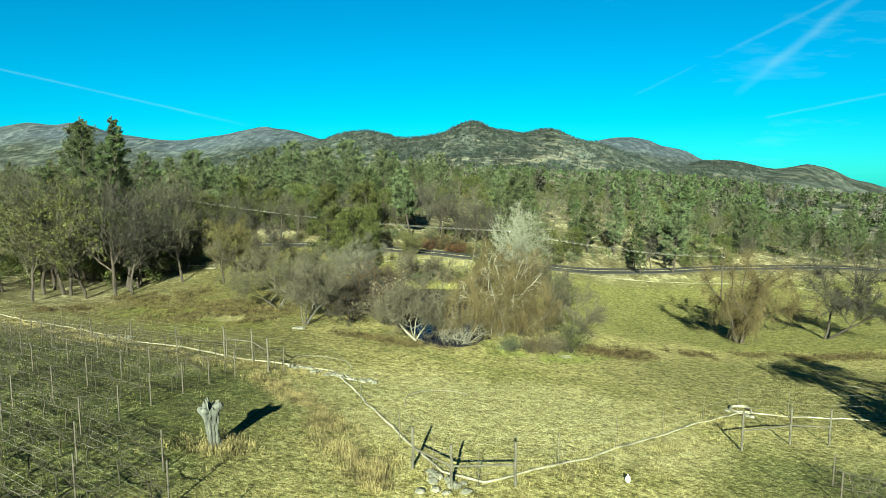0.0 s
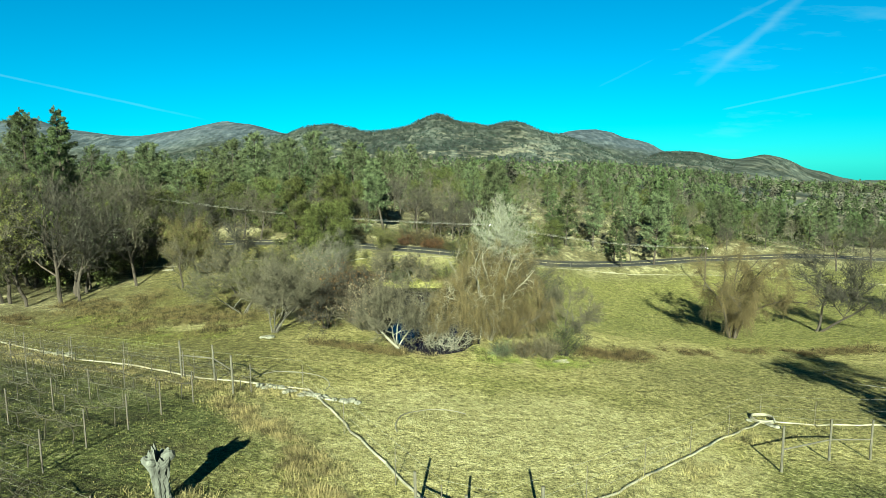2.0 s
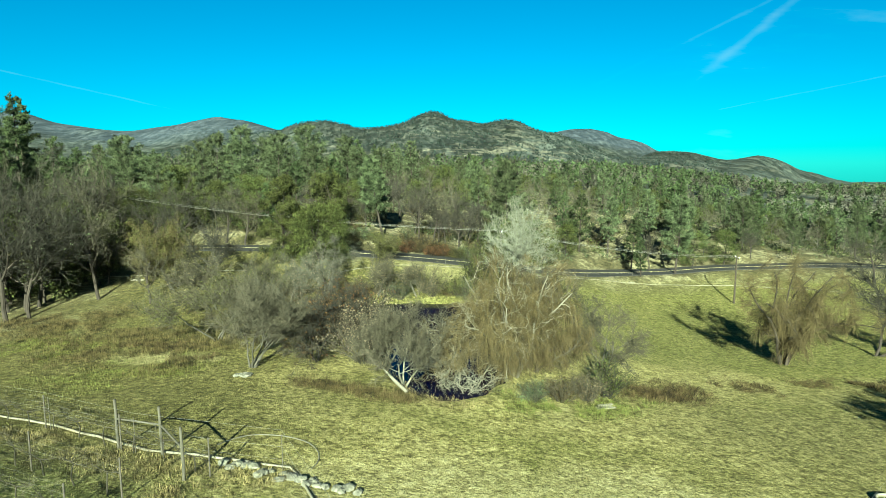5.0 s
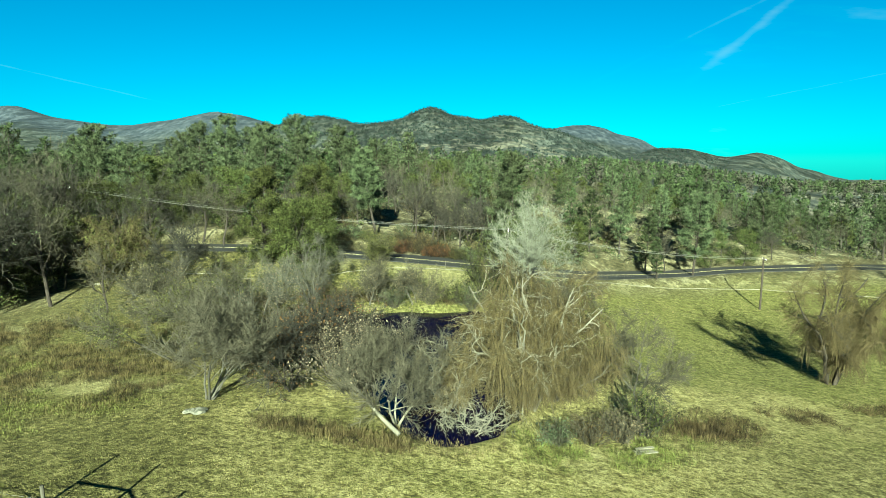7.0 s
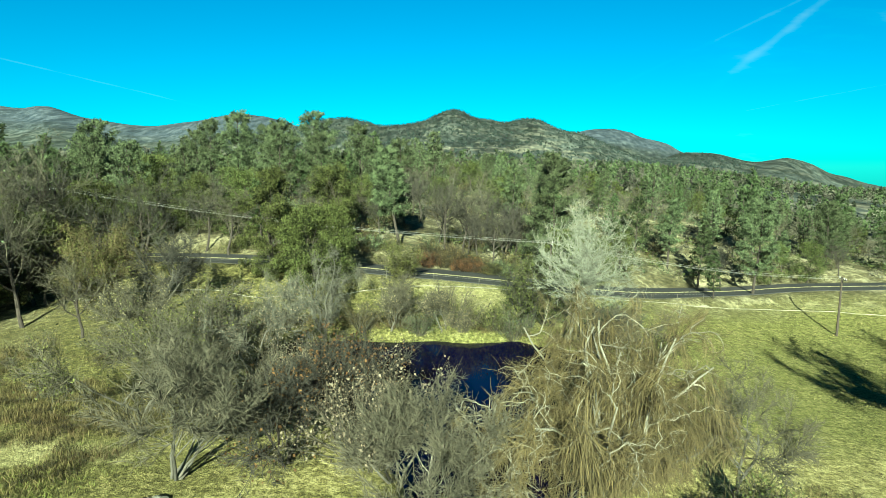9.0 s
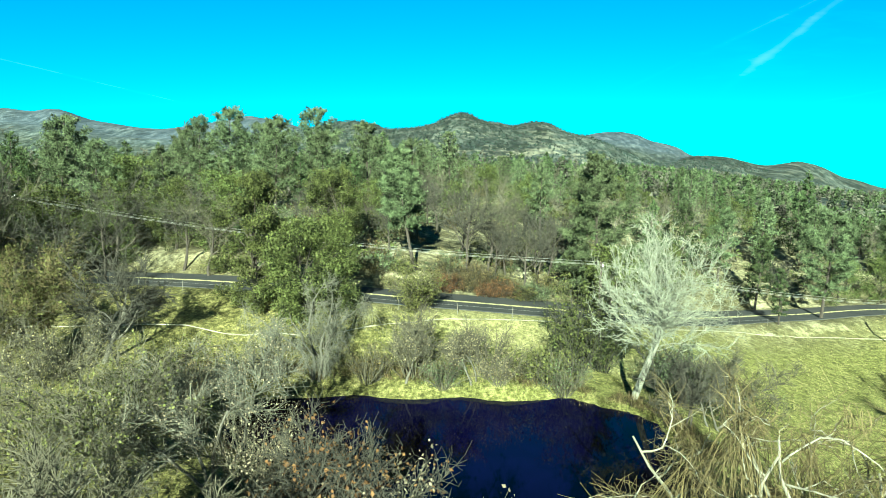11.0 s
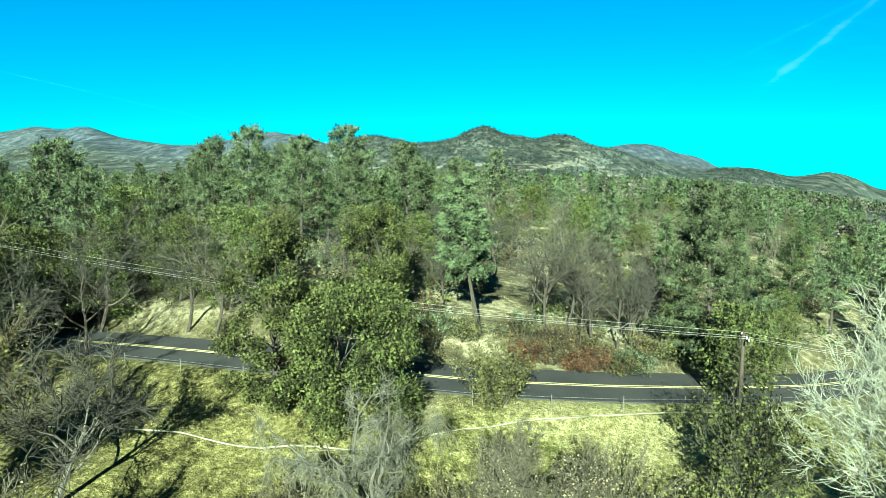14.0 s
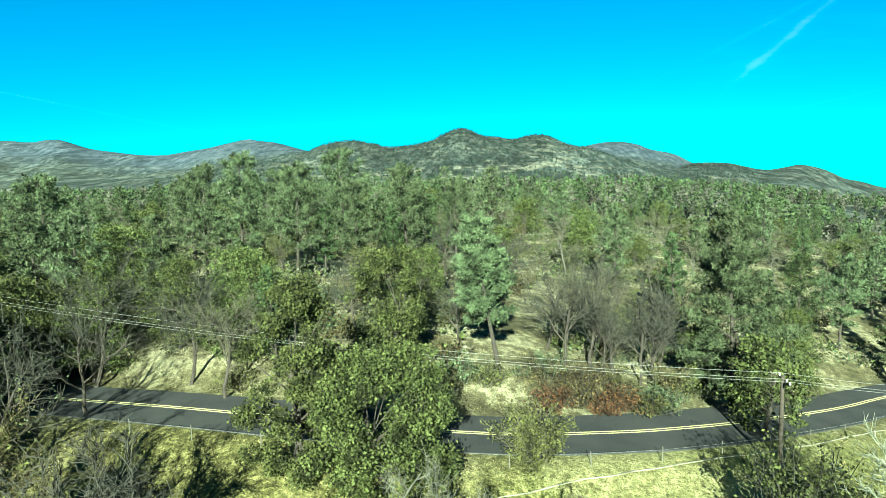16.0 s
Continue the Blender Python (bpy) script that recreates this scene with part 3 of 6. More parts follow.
def rand_dir(r):
    v = r.normal(size=3)
    return v / np.linalg.norm(v)


def bend(r, start, d, length, radius, steps, wander, lift=0.0, end=0.35):
    """A wandering branch: points and radii."""
    pts, rad, p = [start], [radius], np.array(start, float)
    d = d / np.linalg.norm(d)
    for i in range(steps):
        d = d + wander * r.normal(size=3) + np.array([0, 0, lift])
        d /= np.linalg.norm(d)
        p = p + d * length / steps
        pts.append(p.copy())
        rad.append(radius * (1 - (1 - end) * (i + 1) / steps))
    return pts, rad, d


def at_branch(pts, rad, t):
    i = min(int(t * (len(pts) - 1)), len(pts) - 2)
    f = t * (len(pts) - 1) - i
    d = pts[i + 1] - pts[i]
    return pts[i] * (1 - f) + pts[i + 1] * f, rad[i] * (1 - f) + rad[i + 1] * f, d / (np.linalg.norm(d) + 1e-9)


def side_dir(r, d, spread):
    """A direction that leaves d by spread radians."""
    s = np.cross(d, rand_dir(r))
    s /= np.linalg.norm(s) + 1e-9
    return d * math.cos(spread) + s * math.sin(spread)


# ---- trees ----
def bare_tree(seed, tall, wide, mats, limbs=7, twigs=900, lean=0.0, trunk_share=0.28, up=0.12, twig_r=0.016, leaves=0, leaf_mat=None, leaf_size=0.16, stems=1, haze=True, segs=2, sides=4):
    """A leafless tree: trunk, limbs and a haze of twigs; mats: bark, twigs."""
    r = np.random.default_rng(seed)
    wood, fine, leafs = Tubes(), Tubes(), Tubes()
    ends = []
    per = max(3, limbs // stems)
    for s in range(stems):
        many = stems > 1
        d = np.array([lean + 0.45 * r.normal() * many, (0.45 if many else 0.05) * r.normal(), 1.0])
        tp, tr, td = bend(r, np.array([0.15 * r.normal() * many, 0.15 * r.normal() * many, -0.2]), d, tall * (trunk_share + 0.25), tall * 0.014 / math.sqrt(stems) + 0.03, 6, 0.13, 0.02, 0.5)
        wood.tube(tp, tr, 7)
        for k in range(per):
            t = 0.35 + 0.65 * (k + r.random()) / per
            p, rr, dd = at_branch(tp, tr, min(t, 0.999))
            ang = 2.4 * k + r.random()
            dd = dd * 0.55 + np.array([math.cos(ang), math.sin(ang), 0.0]) * (0.75 + 0.4 * (1 - t)) + np.array([0, 0, 0.25])
            ln = math.hypot(wide * 0.75, tall * 0.45) * (0.75 + 0.4 * r.random())
            lp, lr, ld = bend(r, p, dd, ln * 0.62, rr * 0.6, 5, 0.2, up, 0.35)
            wood.tube(lp, lr, 5)
            ends.append((lp[2:], lr[2:]))
            for j in range(6):
                q, qr, qd = at_branch(lp, lr, 0.25 + 0.74 * (j + r.random()) / 6)
                bp, br, bd = bend(r, q, side_dir(r, qd, 0.5 + 0.4 * r.random()), ln * (0.30 + 0.25 * r.random()), max(qr * 0.6, 0.02), 4, 0.24, up * 0.8, 0.4)
                fine.tube(bp, br, sides)
                ends.append((bp, br))
    q, qd, _ = on_branches(r, ends, twigs, 0.1, 1.0, 0.8)
    js = fine.rods(r, q, leaving(r, qd, 0.3 + 0.7 * r.random(twigs)), tall * (0.06 + 0.09 * r.random(twigs)), twig_r * (0.8 + 0.5 * r.random(twigs)), segs, 0.3, up, 0.4)
    # a second order of thinner twigs on the first
    q2 = np.concatenate(js[1:]) if haze else js[1][:0]
    q2 = q2[r.choice(len(q2), twigs)] if haze else q2
    if haze:
        fine.rods(r, q2, dirs(r, twigs) + np.array([0, 0, 0.35]), tall * (0.035 + 0.05 * r.random(twigs)), np.full(twigs, twig_r * 0.75), 1, 0.2, 0, 0.5)
    k = int(leaves * twigs * 3)
    if k:
        q3 = np.concatenate(js[1:])[r.choice(twigs * segs, k)] + 0.12 * r.normal(size=(k, 3))
        ln = leaf_size * (0.7 + 0.6 * r.random(k))
        leafs.leaves(q3, dirs(r, k), dirs(r, k), ln, ln * 0.7)
    return [("trunk", wood, mats[0]), ("twig_haze", fine, mats[1])] + ([("thin_foliage", leafs, leaf_mat)] if k else [])


def weeping(seed, tall, wide, mats, strands=2200, stems=7, twigs=2200, hang=0.3, strand_r=0.012):
    """A leafless weeping clump: crooked stems from one foot, tangled limbs, drooping bunches of twigs all the way down."""
    r = np.random.default_rng(seed)
    wood, limbs, fine = Tubes(), Tubes(), Tubes()
    ends = []
    for s in range(stems):
        ang, o = 2.4 * s + 0.6 * r.random(), 0.25 + 0.75 * math.sqrt((s + 0.5) / stems)
        goal = np.array([math.cos(ang) * o * wide * 0.62, math.sin(ang) * o * wide * 0.62, tall * (0.92 - 0.22 * o * r.random() - 0.12 * o)])
        p0 = np.array([0.35 * math.cos(ang), 0.35 * math.sin(ang), -0.2])
        tp, tr, td = bend(r, p0, goal - p0, np.linalg.norm(goal), tall * 0.011 + 0.02, 9, 0.19, 0.0, 0.25)
        (wood if s == 0 else limbs).tube(tp, tr, 6)
        for k in range(8):
            p, rr, dd = at_branch(tp, tr, 0.22 + 0.77 * (k + r.random()) / 8)
            a2 = ang + (r.random() - 0.5) * 4.4
            lp, lr, ld = bend(r, p, np.array([math.cos(a2), math.sin(a2), 0.35]), wide * (0.28 + 0.3 * r.random()), max(rr * 0.55, 0.032), 7, 0.40, -0.03, 0.4)
            limbs.tube(lp, lr, 5)
            ends.append((lp, lr))
            for j in range(4):
                q, qr, qd = at_branch(lp, lr, 0.2 + 0.79 * (j + r.random()) / 4)
                bp, br, bd = bend(r, q, side_dir(r, qd, 0.9) + np.array([0, 0, 0.2]), wide * (0.14 + 0.2 * r.random()), max(qr * 0.55, 0.017), 6, 0.46, -0.07, 0.4)
                limbs.tube(bp, br, 4)
                ends.append((bp, br))
    nb = max(40, strands // 26)
    q, qd, _ = on_branches(r, ends, nb, 0.15, 1.0)
    bunch = r.choice(nb, strands)
    lean = 0.35 * r.normal(size=(nb, 2))[bunch]
    fall = (0.15 + 1.1 * r.random(nb) ** 1.6)[bunch]
    q, qd = q[bunch] + r.normal(size=(strands, 3)) * np.array([0.15, 0.15, 0.22]), qd[bunch]
    ln = np.minimum(tall * hang * fall * (0.6 + 0.5 * r.random(strands)), np.maximum(q[:, 2] - 0.1, 0.3))
    d = np.stack([qd[:, 0] * 0.22 + lean[:, 0] * 0.6 + 0.12 * r.normal(size=strands), qd[:, 1] * 0.22 + lean[:, 1] * 0.6 + 0.12 * r.normal(size=strands), np.full(strands, -0.12)], -1)
    fine.rods(r, q, d, ln, strand_r * (0.5 + 0.7 * r.random(strands)), 3, 0.22, -0.6, 0.5)
    q, qd, _ = on_branches(r, ends, twigs, 0.1, 1.0)
    fine.rods(r, q, leaving(r, qd, 0.5 + 0.8 * r.random(twigs)) + np.array([0, 0, 0.15]), tall * (0.04 + 0.08 * r.random(twigs)), np.full(twigs, strand_r * 0.85), 2, 0.45, -0.12, 0.5)
    return [("trunk", wood, mats[0]), ("limb_tangle", limbs, mats[0]), ("hanging_twig_haze", fine, mats[1])]


def cottonwood(seed, tall, wide, mats, twigs=4600):
    """A leafless white-barked tree whose limbs fan upward into a round head."""
    r = np.random.default_rng(seed)
    wood, limbs, fine = Tubes(), Tubes(), Tubes()
    ends = []
    tp, tr, td = bend(r, np.array([0, 0, -0.2]), np.array([0.36, 0.0, 1.0]), tall * 0.47, tall * 0.019, 6, 0.05, 0.03, 0.7)
    wood.tube(tp, tr, 8)
    for k in range(40):
        p, rr, dd = at_branch(tp, tr, 0.55 + 0.44 * (k / 39))
        ang = 2.4 * k + 0.5 * r.random()
        tilt = 0.10 + 1.22 * ((k * 7) % 40) / 39
        d = np.array([math.sin(tilt) * math.cos(ang), math.sin(tilt) * math.sin(ang), math.cos(tilt)])
        reach = math.hypot(wide * 1.05 * math.sin(tilt), tall * 0.56 * math.cos(tilt))
        lp, lr, ld = bend(r, p, d, reach * (0.84 + 0.10 * r.random()), rr * 0.15, 6, 0.13, 0.025, 0.25)
        limbs.tube(lp, lr, 5)
        for j in range(11):
            q, qr, qd = at_branch(lp, lr, 0.18 + 0.81 * (j + r.random()) / 11)
            bp, br, bd = bend(r, q, side_dir(r, qd, 0.5 + 0.5 * r.random()), tall * (0.08 + 0.10 * r.random()), max(qr * 0.5, 0.016), 4, 0.16, 0.06, 0.4)
            fine.tube(bp, br, 4)
            ends.append((bp, br))
    q, qd, _ = on_branches(r, ends, twigs, 0.1, 1.0)
    fine.rods(r, q, leaving(r, qd, 0.35 + 0.6 * r.random(twigs)), tall * (0.025 + 0.04 * r.random(twigs)), np.full(twigs, 0.016), 2, 0.25, 0.07, 0.5)
    return [("trunk", wood, mats[0]), ("limb_fan", limbs, mats[0]), ("branch_haze", fine, mats[1])]


def clump_leaves(r, crown, clumps, leaves, leaf_size, flat=0.85):
    """Leaves on the shells of the clumps that make a crown."""
    c = np.array([q[0] for q in clumps])
    size = np.array([q[1] for q in clumps])
    pick = r.choice(len(clumps), leaves, p=size**2 / (size**2).sum())
    o = dirs(r, leaves)
    p = c[pick] + o * (size[pick] * (0.45 + 0.6 * r.random(leaves)))[:, None] * np.array([1, 1, flat])
    keep = p[:, 2] > 0.12
    p, o = p[keep], o[keep]
    ln = leaf_size * (0.6 + 0.8 * r.random(len(p)))
    crown.leaves(p, dirs(r, len(p)) + 0.3 * o, o + 0.8 * r.normal(size=p.shape), ln, ln * 0.72)


def oak(seed, tall, wide, mats, leaves=6500, leaf_size=0.24, low=0.12, puffs=60):
    """An evergreen oak: short trunk, limbs and a billowing crown of leaves in clumps."""
    r = np.random.default_rng(seed)
    wood, crown = Tubes(), Tubes()
    tp, tr, td = bend(r, np.array([0, 0, -0.2]), np.array([0.1 * r.normal(), 0.1 * r.normal(), 1.0]), tall * 0.6, tall * 0.022, 6, 0.10, 0.02, 0.45)
    wood.tube(tp, tr, 7)
    clumps = []
    for k in range(puffs):
        ang, zz = 2 * math.pi * r.random(), low + (0.94 - low) * (k + r.random()) / puffs
        prof = math.sqrt(max(0.03, 1 - ((zz - 0.42) / 0.60) ** 2)) * (0.75 + 0.35 * r.random())
        rad = wide * prof * (0.45 + 0.5 * r.random())
        c = np.array([rad * math.cos(ang), rad * math.sin(ang), zz * tall])
        clumps.append((c, wide * (0.14 + 0.16 * r.random())))
        if k % 3 == 0:
            p, rr, dd = at_branch(tp, tr, min(0.98, 0.2 + 0.7 * zz))
            lp, lr, ld = bend(r, p, c - p + np.array([0, 0, 0.2]), np.linalg.norm(c - p) * 0.95, rr * 0.4, 4, 0.12, 0.0, 0.3)
            wood.tube(lp, lr, 5)
    clumps.append((np.array([0, 0, 0.90 * tall]), wide * 0.25))
    clump_leaves(r, crown, clumps, leaves, leaf_size)
    return [("trunk", wood, mats[0]), ("crown", crown, mats[1])]


def pine(seed, tall, wide, mats, tufts=900, blades=6, bare=0.25, open_crown=0.5, size=0.55, lean=0.0, round_top=0.0, needle=0.24):
    """A conifer: a straight trunk, whorls of boughs and tufts of needles; round_top: from a spire to a broad head."""
    r = np.random.default_rng(seed)
    wood, crown = Tubes(), Tubes()
    tp, tr, td = bend(r, np.array([0, 0, -0.2]), np.array([lean, 0.02 * r.normal(), 1.0]), tall * (1 - 0.06 * round_top), tall * 0.011 + 0.06, 8, 0.02, 0.01, 0.12)
    wood.tube(tp, tr, 7)
    boughs = []
    count = 44
    for k in range(count):
        t = bare + (0.97 - bare) * (k + 0.6 * r.random()) / count
        p, rr, dd = at_branch(tp, tr, t)
        u = (t - bare) / (1 - bare)
        spire = (1 - u) ** 0.75 * min(1.0, 0.45 + 2.2 * u) + 0.10
        head = math.sqrt(max(0.05, 1 - (2 * u - 0.9) ** 2 * 0.95))
        ln = wide * (spire * (1 - round_top) + head * round_top) * (1 - open_crown * 0.75 * r.random())
        ang = 2.4 * k + 0.9 * r.random()
        d = np.array([math.cos(ang), math.sin(ang), -0.05 + (0.55 + 0.5 * round_top) * u])
        bp, br, bd = bend(r, p, d, ln, max(0.02, rr * 0.35), 4, 0.10, 0.09, 0.35)
        wood.tube(bp[::2], br[::2], 3)
        boughs.append((bp, br, ln))
    weights = np.array([b[2] for b in boughs])
    q, qd, pick = on_branches(r, boughs, tufts, 0.2, 1.0, 0.6, weights / weights.sum())
    ln = np.array([boughs[k][2] for k in pick])
    q = q + r.normal(size=q.shape) * np.array([0.14, 0.14, 0.10]) * (0.5 + ln * 0.5)[:, None]
    main = qd * 0.6 + np.array([0, 0, 0.35]) + 0.5 * r.normal(size=q.shape)
    n = tufts * blades
    d = np.repeat(main, blades, 0) + 0.75 * r.normal(size=(n, 3))
    crown.leaves(np.repeat(q, blades, 0), d, dirs(r, n), size * (0.6 + 0.6 * r.random(n)), np.full(n, size * needle))
    n = 40
    crown.leaves(tp[-1] - np.stack([np.zeros(n), np.zeros(n), r.random(n) * tall * 0.05], -1), dirs(r, n) + np.array([0, 0, 1.2]), dirs(r, n), np.full(n, size), np.full(n, size * 0.26))
    return [("trunk", wood, mats[0]), ("needle_crown", crown, mats[1])]


def shrub(seed, tall, wide, mats, stems=26, leaves=1800, leaf_size=0.16):
    """A bush of many stems from the ground with leaves on the outer half."""
    r = np.random.default_rng(seed)
    wood, crown = Tubes(), Tubes()
    canes = []
    for k in range(stems):
        ang, o = 2.4 * k, math.sqrt((k + 0.5) / stems)
        d = np.array([math.cos(ang) * o * wide / tall, math.sin(ang) * o * wide / tall, 1.0])
        p0 = np.array([math.cos(ang) * o * wide * 0.25, math.sin(ang) * o * wide * 0.25, -0.1])
        bp, br, bd = bend(r, p0, d, tall * (0.7 + 0.35 * r.random()) * math.hypot(1, 0.5 * o * wide / tall), 0.02 + 0.004 * tall, 4, 0.16, 0.0, 0.4)
        wood.tube(bp, br, 4)
        canes.append((bp, br))
    n = stems * 14
    q, qd, _ = on_branches(r, canes, n, 0.25, 1.0)
    js = wood.rods(r, q, leaving(r, qd, 0.4 + 0.6 * r.random(n)), tall * (0.12 + 0.18 * r.random(n)), np.full(n, 0.013), 2 if stems > 9 else 1, 0.25, 0.02, 0.5)
    if leaves:
        tips = np.concatenate(js[1:])
        p = tips[r.choice(len(tips), leaves)] + r.normal(size=(leaves, 3)) * 0.10 * (1 + 0.25 * wide)
        p = p[p[:, 2] > 0.05]
        ln = leaf_size * (0.6 + 0.8 * r.random(len(p)))
        crown.leaves(p, dirs(r, len(p)), dirs(r, len(p)) + np.array([0, 0, 0.6]), ln, ln * 0.7)
    return [("brushwood", wood, mats[0])] + ([("foliage", crown, mats[1])] if leaves else [])


def add_pieces(ob, pieces):
    for pname, tubes, mat in pieces:
        made = tubes.make(pname, mat, ob)
        if pname != "trunk":
            tagged(made, kind="stuff")


def plant(name, pieces, x, y, label, category, group="", rz=0.0, scale=1.0, sink=0.0):
    ob = thing(name, label, category, group, (x, y, h(x, y) - sink), rz, scale)
    add_pieces(ob, pieces)
    return ob


# ---- the large structure: ground, road, pond ----
def spread(lo, hi, step, far_lo, far_hi, growth):
    """Even steps between lo and hi, then growing ones out to the far ends."""
    mid = list(np.arange(lo, hi + 0.01, step))
    out, s, v = [], step, hi
    while v < far_hi:
        s = min(s * growth, 42.0)
        v += s
        out.append(min(v, far_hi))
    back, s, v = [], step, lo
    while v > far_lo:
        s = min(s * growth, 60.0)
        v -= s
        back.append(max(v, far_lo))
    return np.array(back[::-1] + mid + out)


gx, gy = spread(-75, 80, 1.0, -4400, 3600, 1.06), spread(5, 135, 1.0, -900, 4950, 1.045)
GX, GY = np.meshgrid(gx, gy)
GZ = height(GX, GY)
nx, ny = len(gx), len(gy)
idx = np.arange(nx * ny).reshape(ny, nx)
quads = np.stack([idx[:-1, :-1], idx[:-1, 1:], idx[1:, 1:], idx[1:, :-1]], -1).reshape(-1, 4)
me = bpy.data.meshes.new("ground")
me.from_pydata(np.stack([GX.ravel(), GY.ravel(), GZ.ravel()], -1).tolist(), [], quads.tolist())
me.materials.append(M["ground"])
me.shade_smooth()
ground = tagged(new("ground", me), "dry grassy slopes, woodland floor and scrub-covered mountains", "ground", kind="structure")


def ribbon(name, xs, off, wide, lift, mat, thick=0.12, parent=None):
    """A strip with thickness that follows the road."""
    v, f = [], []
    for x in xs:
        y0 = float(eased(ROAD_X, ROAD_Y, x)) + ROAD_WIDE / 2
        s = float(eased(ROAD_X, ROAD_Y, x + 0.5) - eased(ROAD_X, ROAD_Y, x - 0.5))
        nrm = np.array([-s, 1.0]) / math.hypot(s, 1.0)
        rim = [h(x + nrm[0] * o, y0 + nrm[1] * o) for o in (-ROAD_WIDE / 2, ROAD_WIDE / 2)]
        for o in (off - wide / 2, off + wide / 2):
            z = rim[0] + (rim[1] - rim[0]) * (o / ROAD_WIDE + 0.5)
            for dz in (lift, lift - thick):
                v.append((x + nrm[0] * o, y0 + nrm[1] * o, z + dz))
    for i in range(len(xs) - 1):
        b = i * 4
        f += [(b, b + 2, b + 6, b + 4), (b + 2, b + 3, b + 7, b + 6), (b + 1, b, b + 4, b + 5)]
    return mesh_object(name, v, f, mat, parent)


road_x = np.arange(-150, 180, 1.0)
road = tagged(ribbon("road", road_x, 0.0, ROAD_WIDE, 0.09, M["asphalt"], 0.7), "grey two-lane asphalt road with worn paint", "road", kind="structure")
for off in (-0.13, 0.13):
    ribbon("centre_line", road_x, off, 0.11, 0.096, M["paint_yellow"], 0.004, road)
ang = np.linspace(0, 2 * math.pi, 97)[:-1]
ring = []
for a in ang:
    lo_r, hi_r = 0.2, 2.0
    for _ in range(30):
        mid_r = (lo_r + hi_r) / 2
        if pond_edge(POND[0] + POND[2] * mid_r * math.cos(a), POND[1] + POND[3] * mid_r * math.sin(a)) < 1.08:
            lo_r = mid_r
        else:
            hi_r = mid_r
    ring.append((POND[0] + POND[2] * lo_r * math.cos(a), POND[1] + POND[3] * lo_r * math.sin(a), WATER))
pond = mesh_object("water", ring, [tuple(range(len(ring)))], M["water"])
tagged(pond, "still dark blue pond water under bare willows", "pond", kind="structure")

# ---- trees and shrubs at the pond and on the meadow ----
plant("willow", weeping(3, 10.0, 5.6, (M["bark_pale"], M["twig_gold"]), 5200, 14, 7500, 0.36, 0.0135), 2.6, 60.2, "large bare weeping willow with golden-brown hanging twigs at the pond", "tree", "pond trees")
plant("willow", weeping(31, 7.0, 3.2, (M["bark_grey"], M["twig_gold"]), 1700, 8, 1300, 0.24, 0.018), 4.6, 63.4, "bare weeping willow with pale bent limbs over the water", "tree", "pond trees", 80)
plant("willow", weeping(33, 7.2, 3.9, (M["bark_pale"], M["twig_gold"]), 700, 9, 2600, 0.26, 0.014), -2.9, 61.0, "open bare willow with white twisted limbs leaning over the water", "tree", "pond trees", 20)
plant("willow", weeping(4, 3.6, 2.6, (M["bark_pale"], M["twig_grey"]), 260, 6, 420, 0.3, 0.016), -1.2, 56.8, "low pale arching willow leaning over the pond", "tree", "pond trees", 40)
plant("bare_tree", bare_tree(5, 6.2, 2.6, (M["bark_pale"], M["twig"]), 9, 1500, stems=3, up=0.10, twig_r=0.016), -5.4, 56.6, "grey leafless tree with forked leaning trunks on the pond bank", "tree", "pond trees")
plant("bare_tree", bare_tree(122, 5.8, 3.0, (M["bark_grey"], M["twig"]), 14, 2400, stems=5, up=0.10, twig_r=0.016), -7.0, 60.0, "dense grey-brown leafless thicket at the edge of the pond", "tree", "pond trees", 60)
plant("bare_tree", bare_tree(6, 7.4, 4.6, (M["bark_grey"], M["twig"]), 18, 3600, stems=6, up=0.08, twig_r=0.019), -16.5, 58.8, "broad grey-brown leafless tree with many stems on the meadow", "tree", "pond trees")
plant("bare_tree", bare_tree(61, 5.8, 3.4, (M["bark"], M["twig_dark"]), 12, 1700, stems=5, up=0.08, leaves=0.15, leaf_mat=M["red_leaf"]), -12.4, 60.8, "dark leafless thicket tree beside the pond", "tree", "pond trees", 70)
plant("bare_tree", bare_tree(66, 6.2, 3.4, (M["bark"], M["twig_dark"]), 14, 2300, stems=5, up=0.08, leaves=0.2, leaf_mat=M["red_leaf"]), -10.4, 63.8, "dark brown thicket at the water's edge", "tree", "pond trees", 170)
plant("bare_tree", bare_tree(62, 7.6, 4.6, (M["bark_grey"], M["twig"]), 14, 2200, stems=4, up=0.10, leaves=0.7, leaf_mat=M["olive_leaf"], leaf_size=0.13), -21.5, 66.0, "half-bare tree with a few yellowish leaves near the pond", "tree", "pond trees", 10)
plant("bare_tree", bare_tree(67, 7.8, 3.4, (M["bark_grey"], M["twig_grey"]), 14, 1800, stems=4, up=0.10, leaves=0.9, leaf_mat=M["pale_leaf"], leaf_size=0.09), -16.4, 69.6, "twiggy tree with pale dry leaves near the water", "tree", "pond trees", 110)
plant("bare_tree", bare_tree(63, 9.0, 4.2, (M["bark_grey"], M["twig_gold"]), 12, 1900, stems=2, up=0.12, leaves=1.6, leaf_mat=M["olive_leaf"], leaf_size=0.16), -33.0, 84.6, "slender tree with thin yellow-brown leaves", "tree", "pond trees", 200)
plant("bare_tree", bare_tree(68, 7.0, 3.6, (M["bark_grey"], M["twig"]), 10, 1300, stems=3, up=0.12, leaves=0.6, leaf_mat=M["dry_leaf"], leaf_size=0.11), -25.5, 76.0, "twiggy half-bare tree behind the pond trees", "tree", "pond trees", 250)
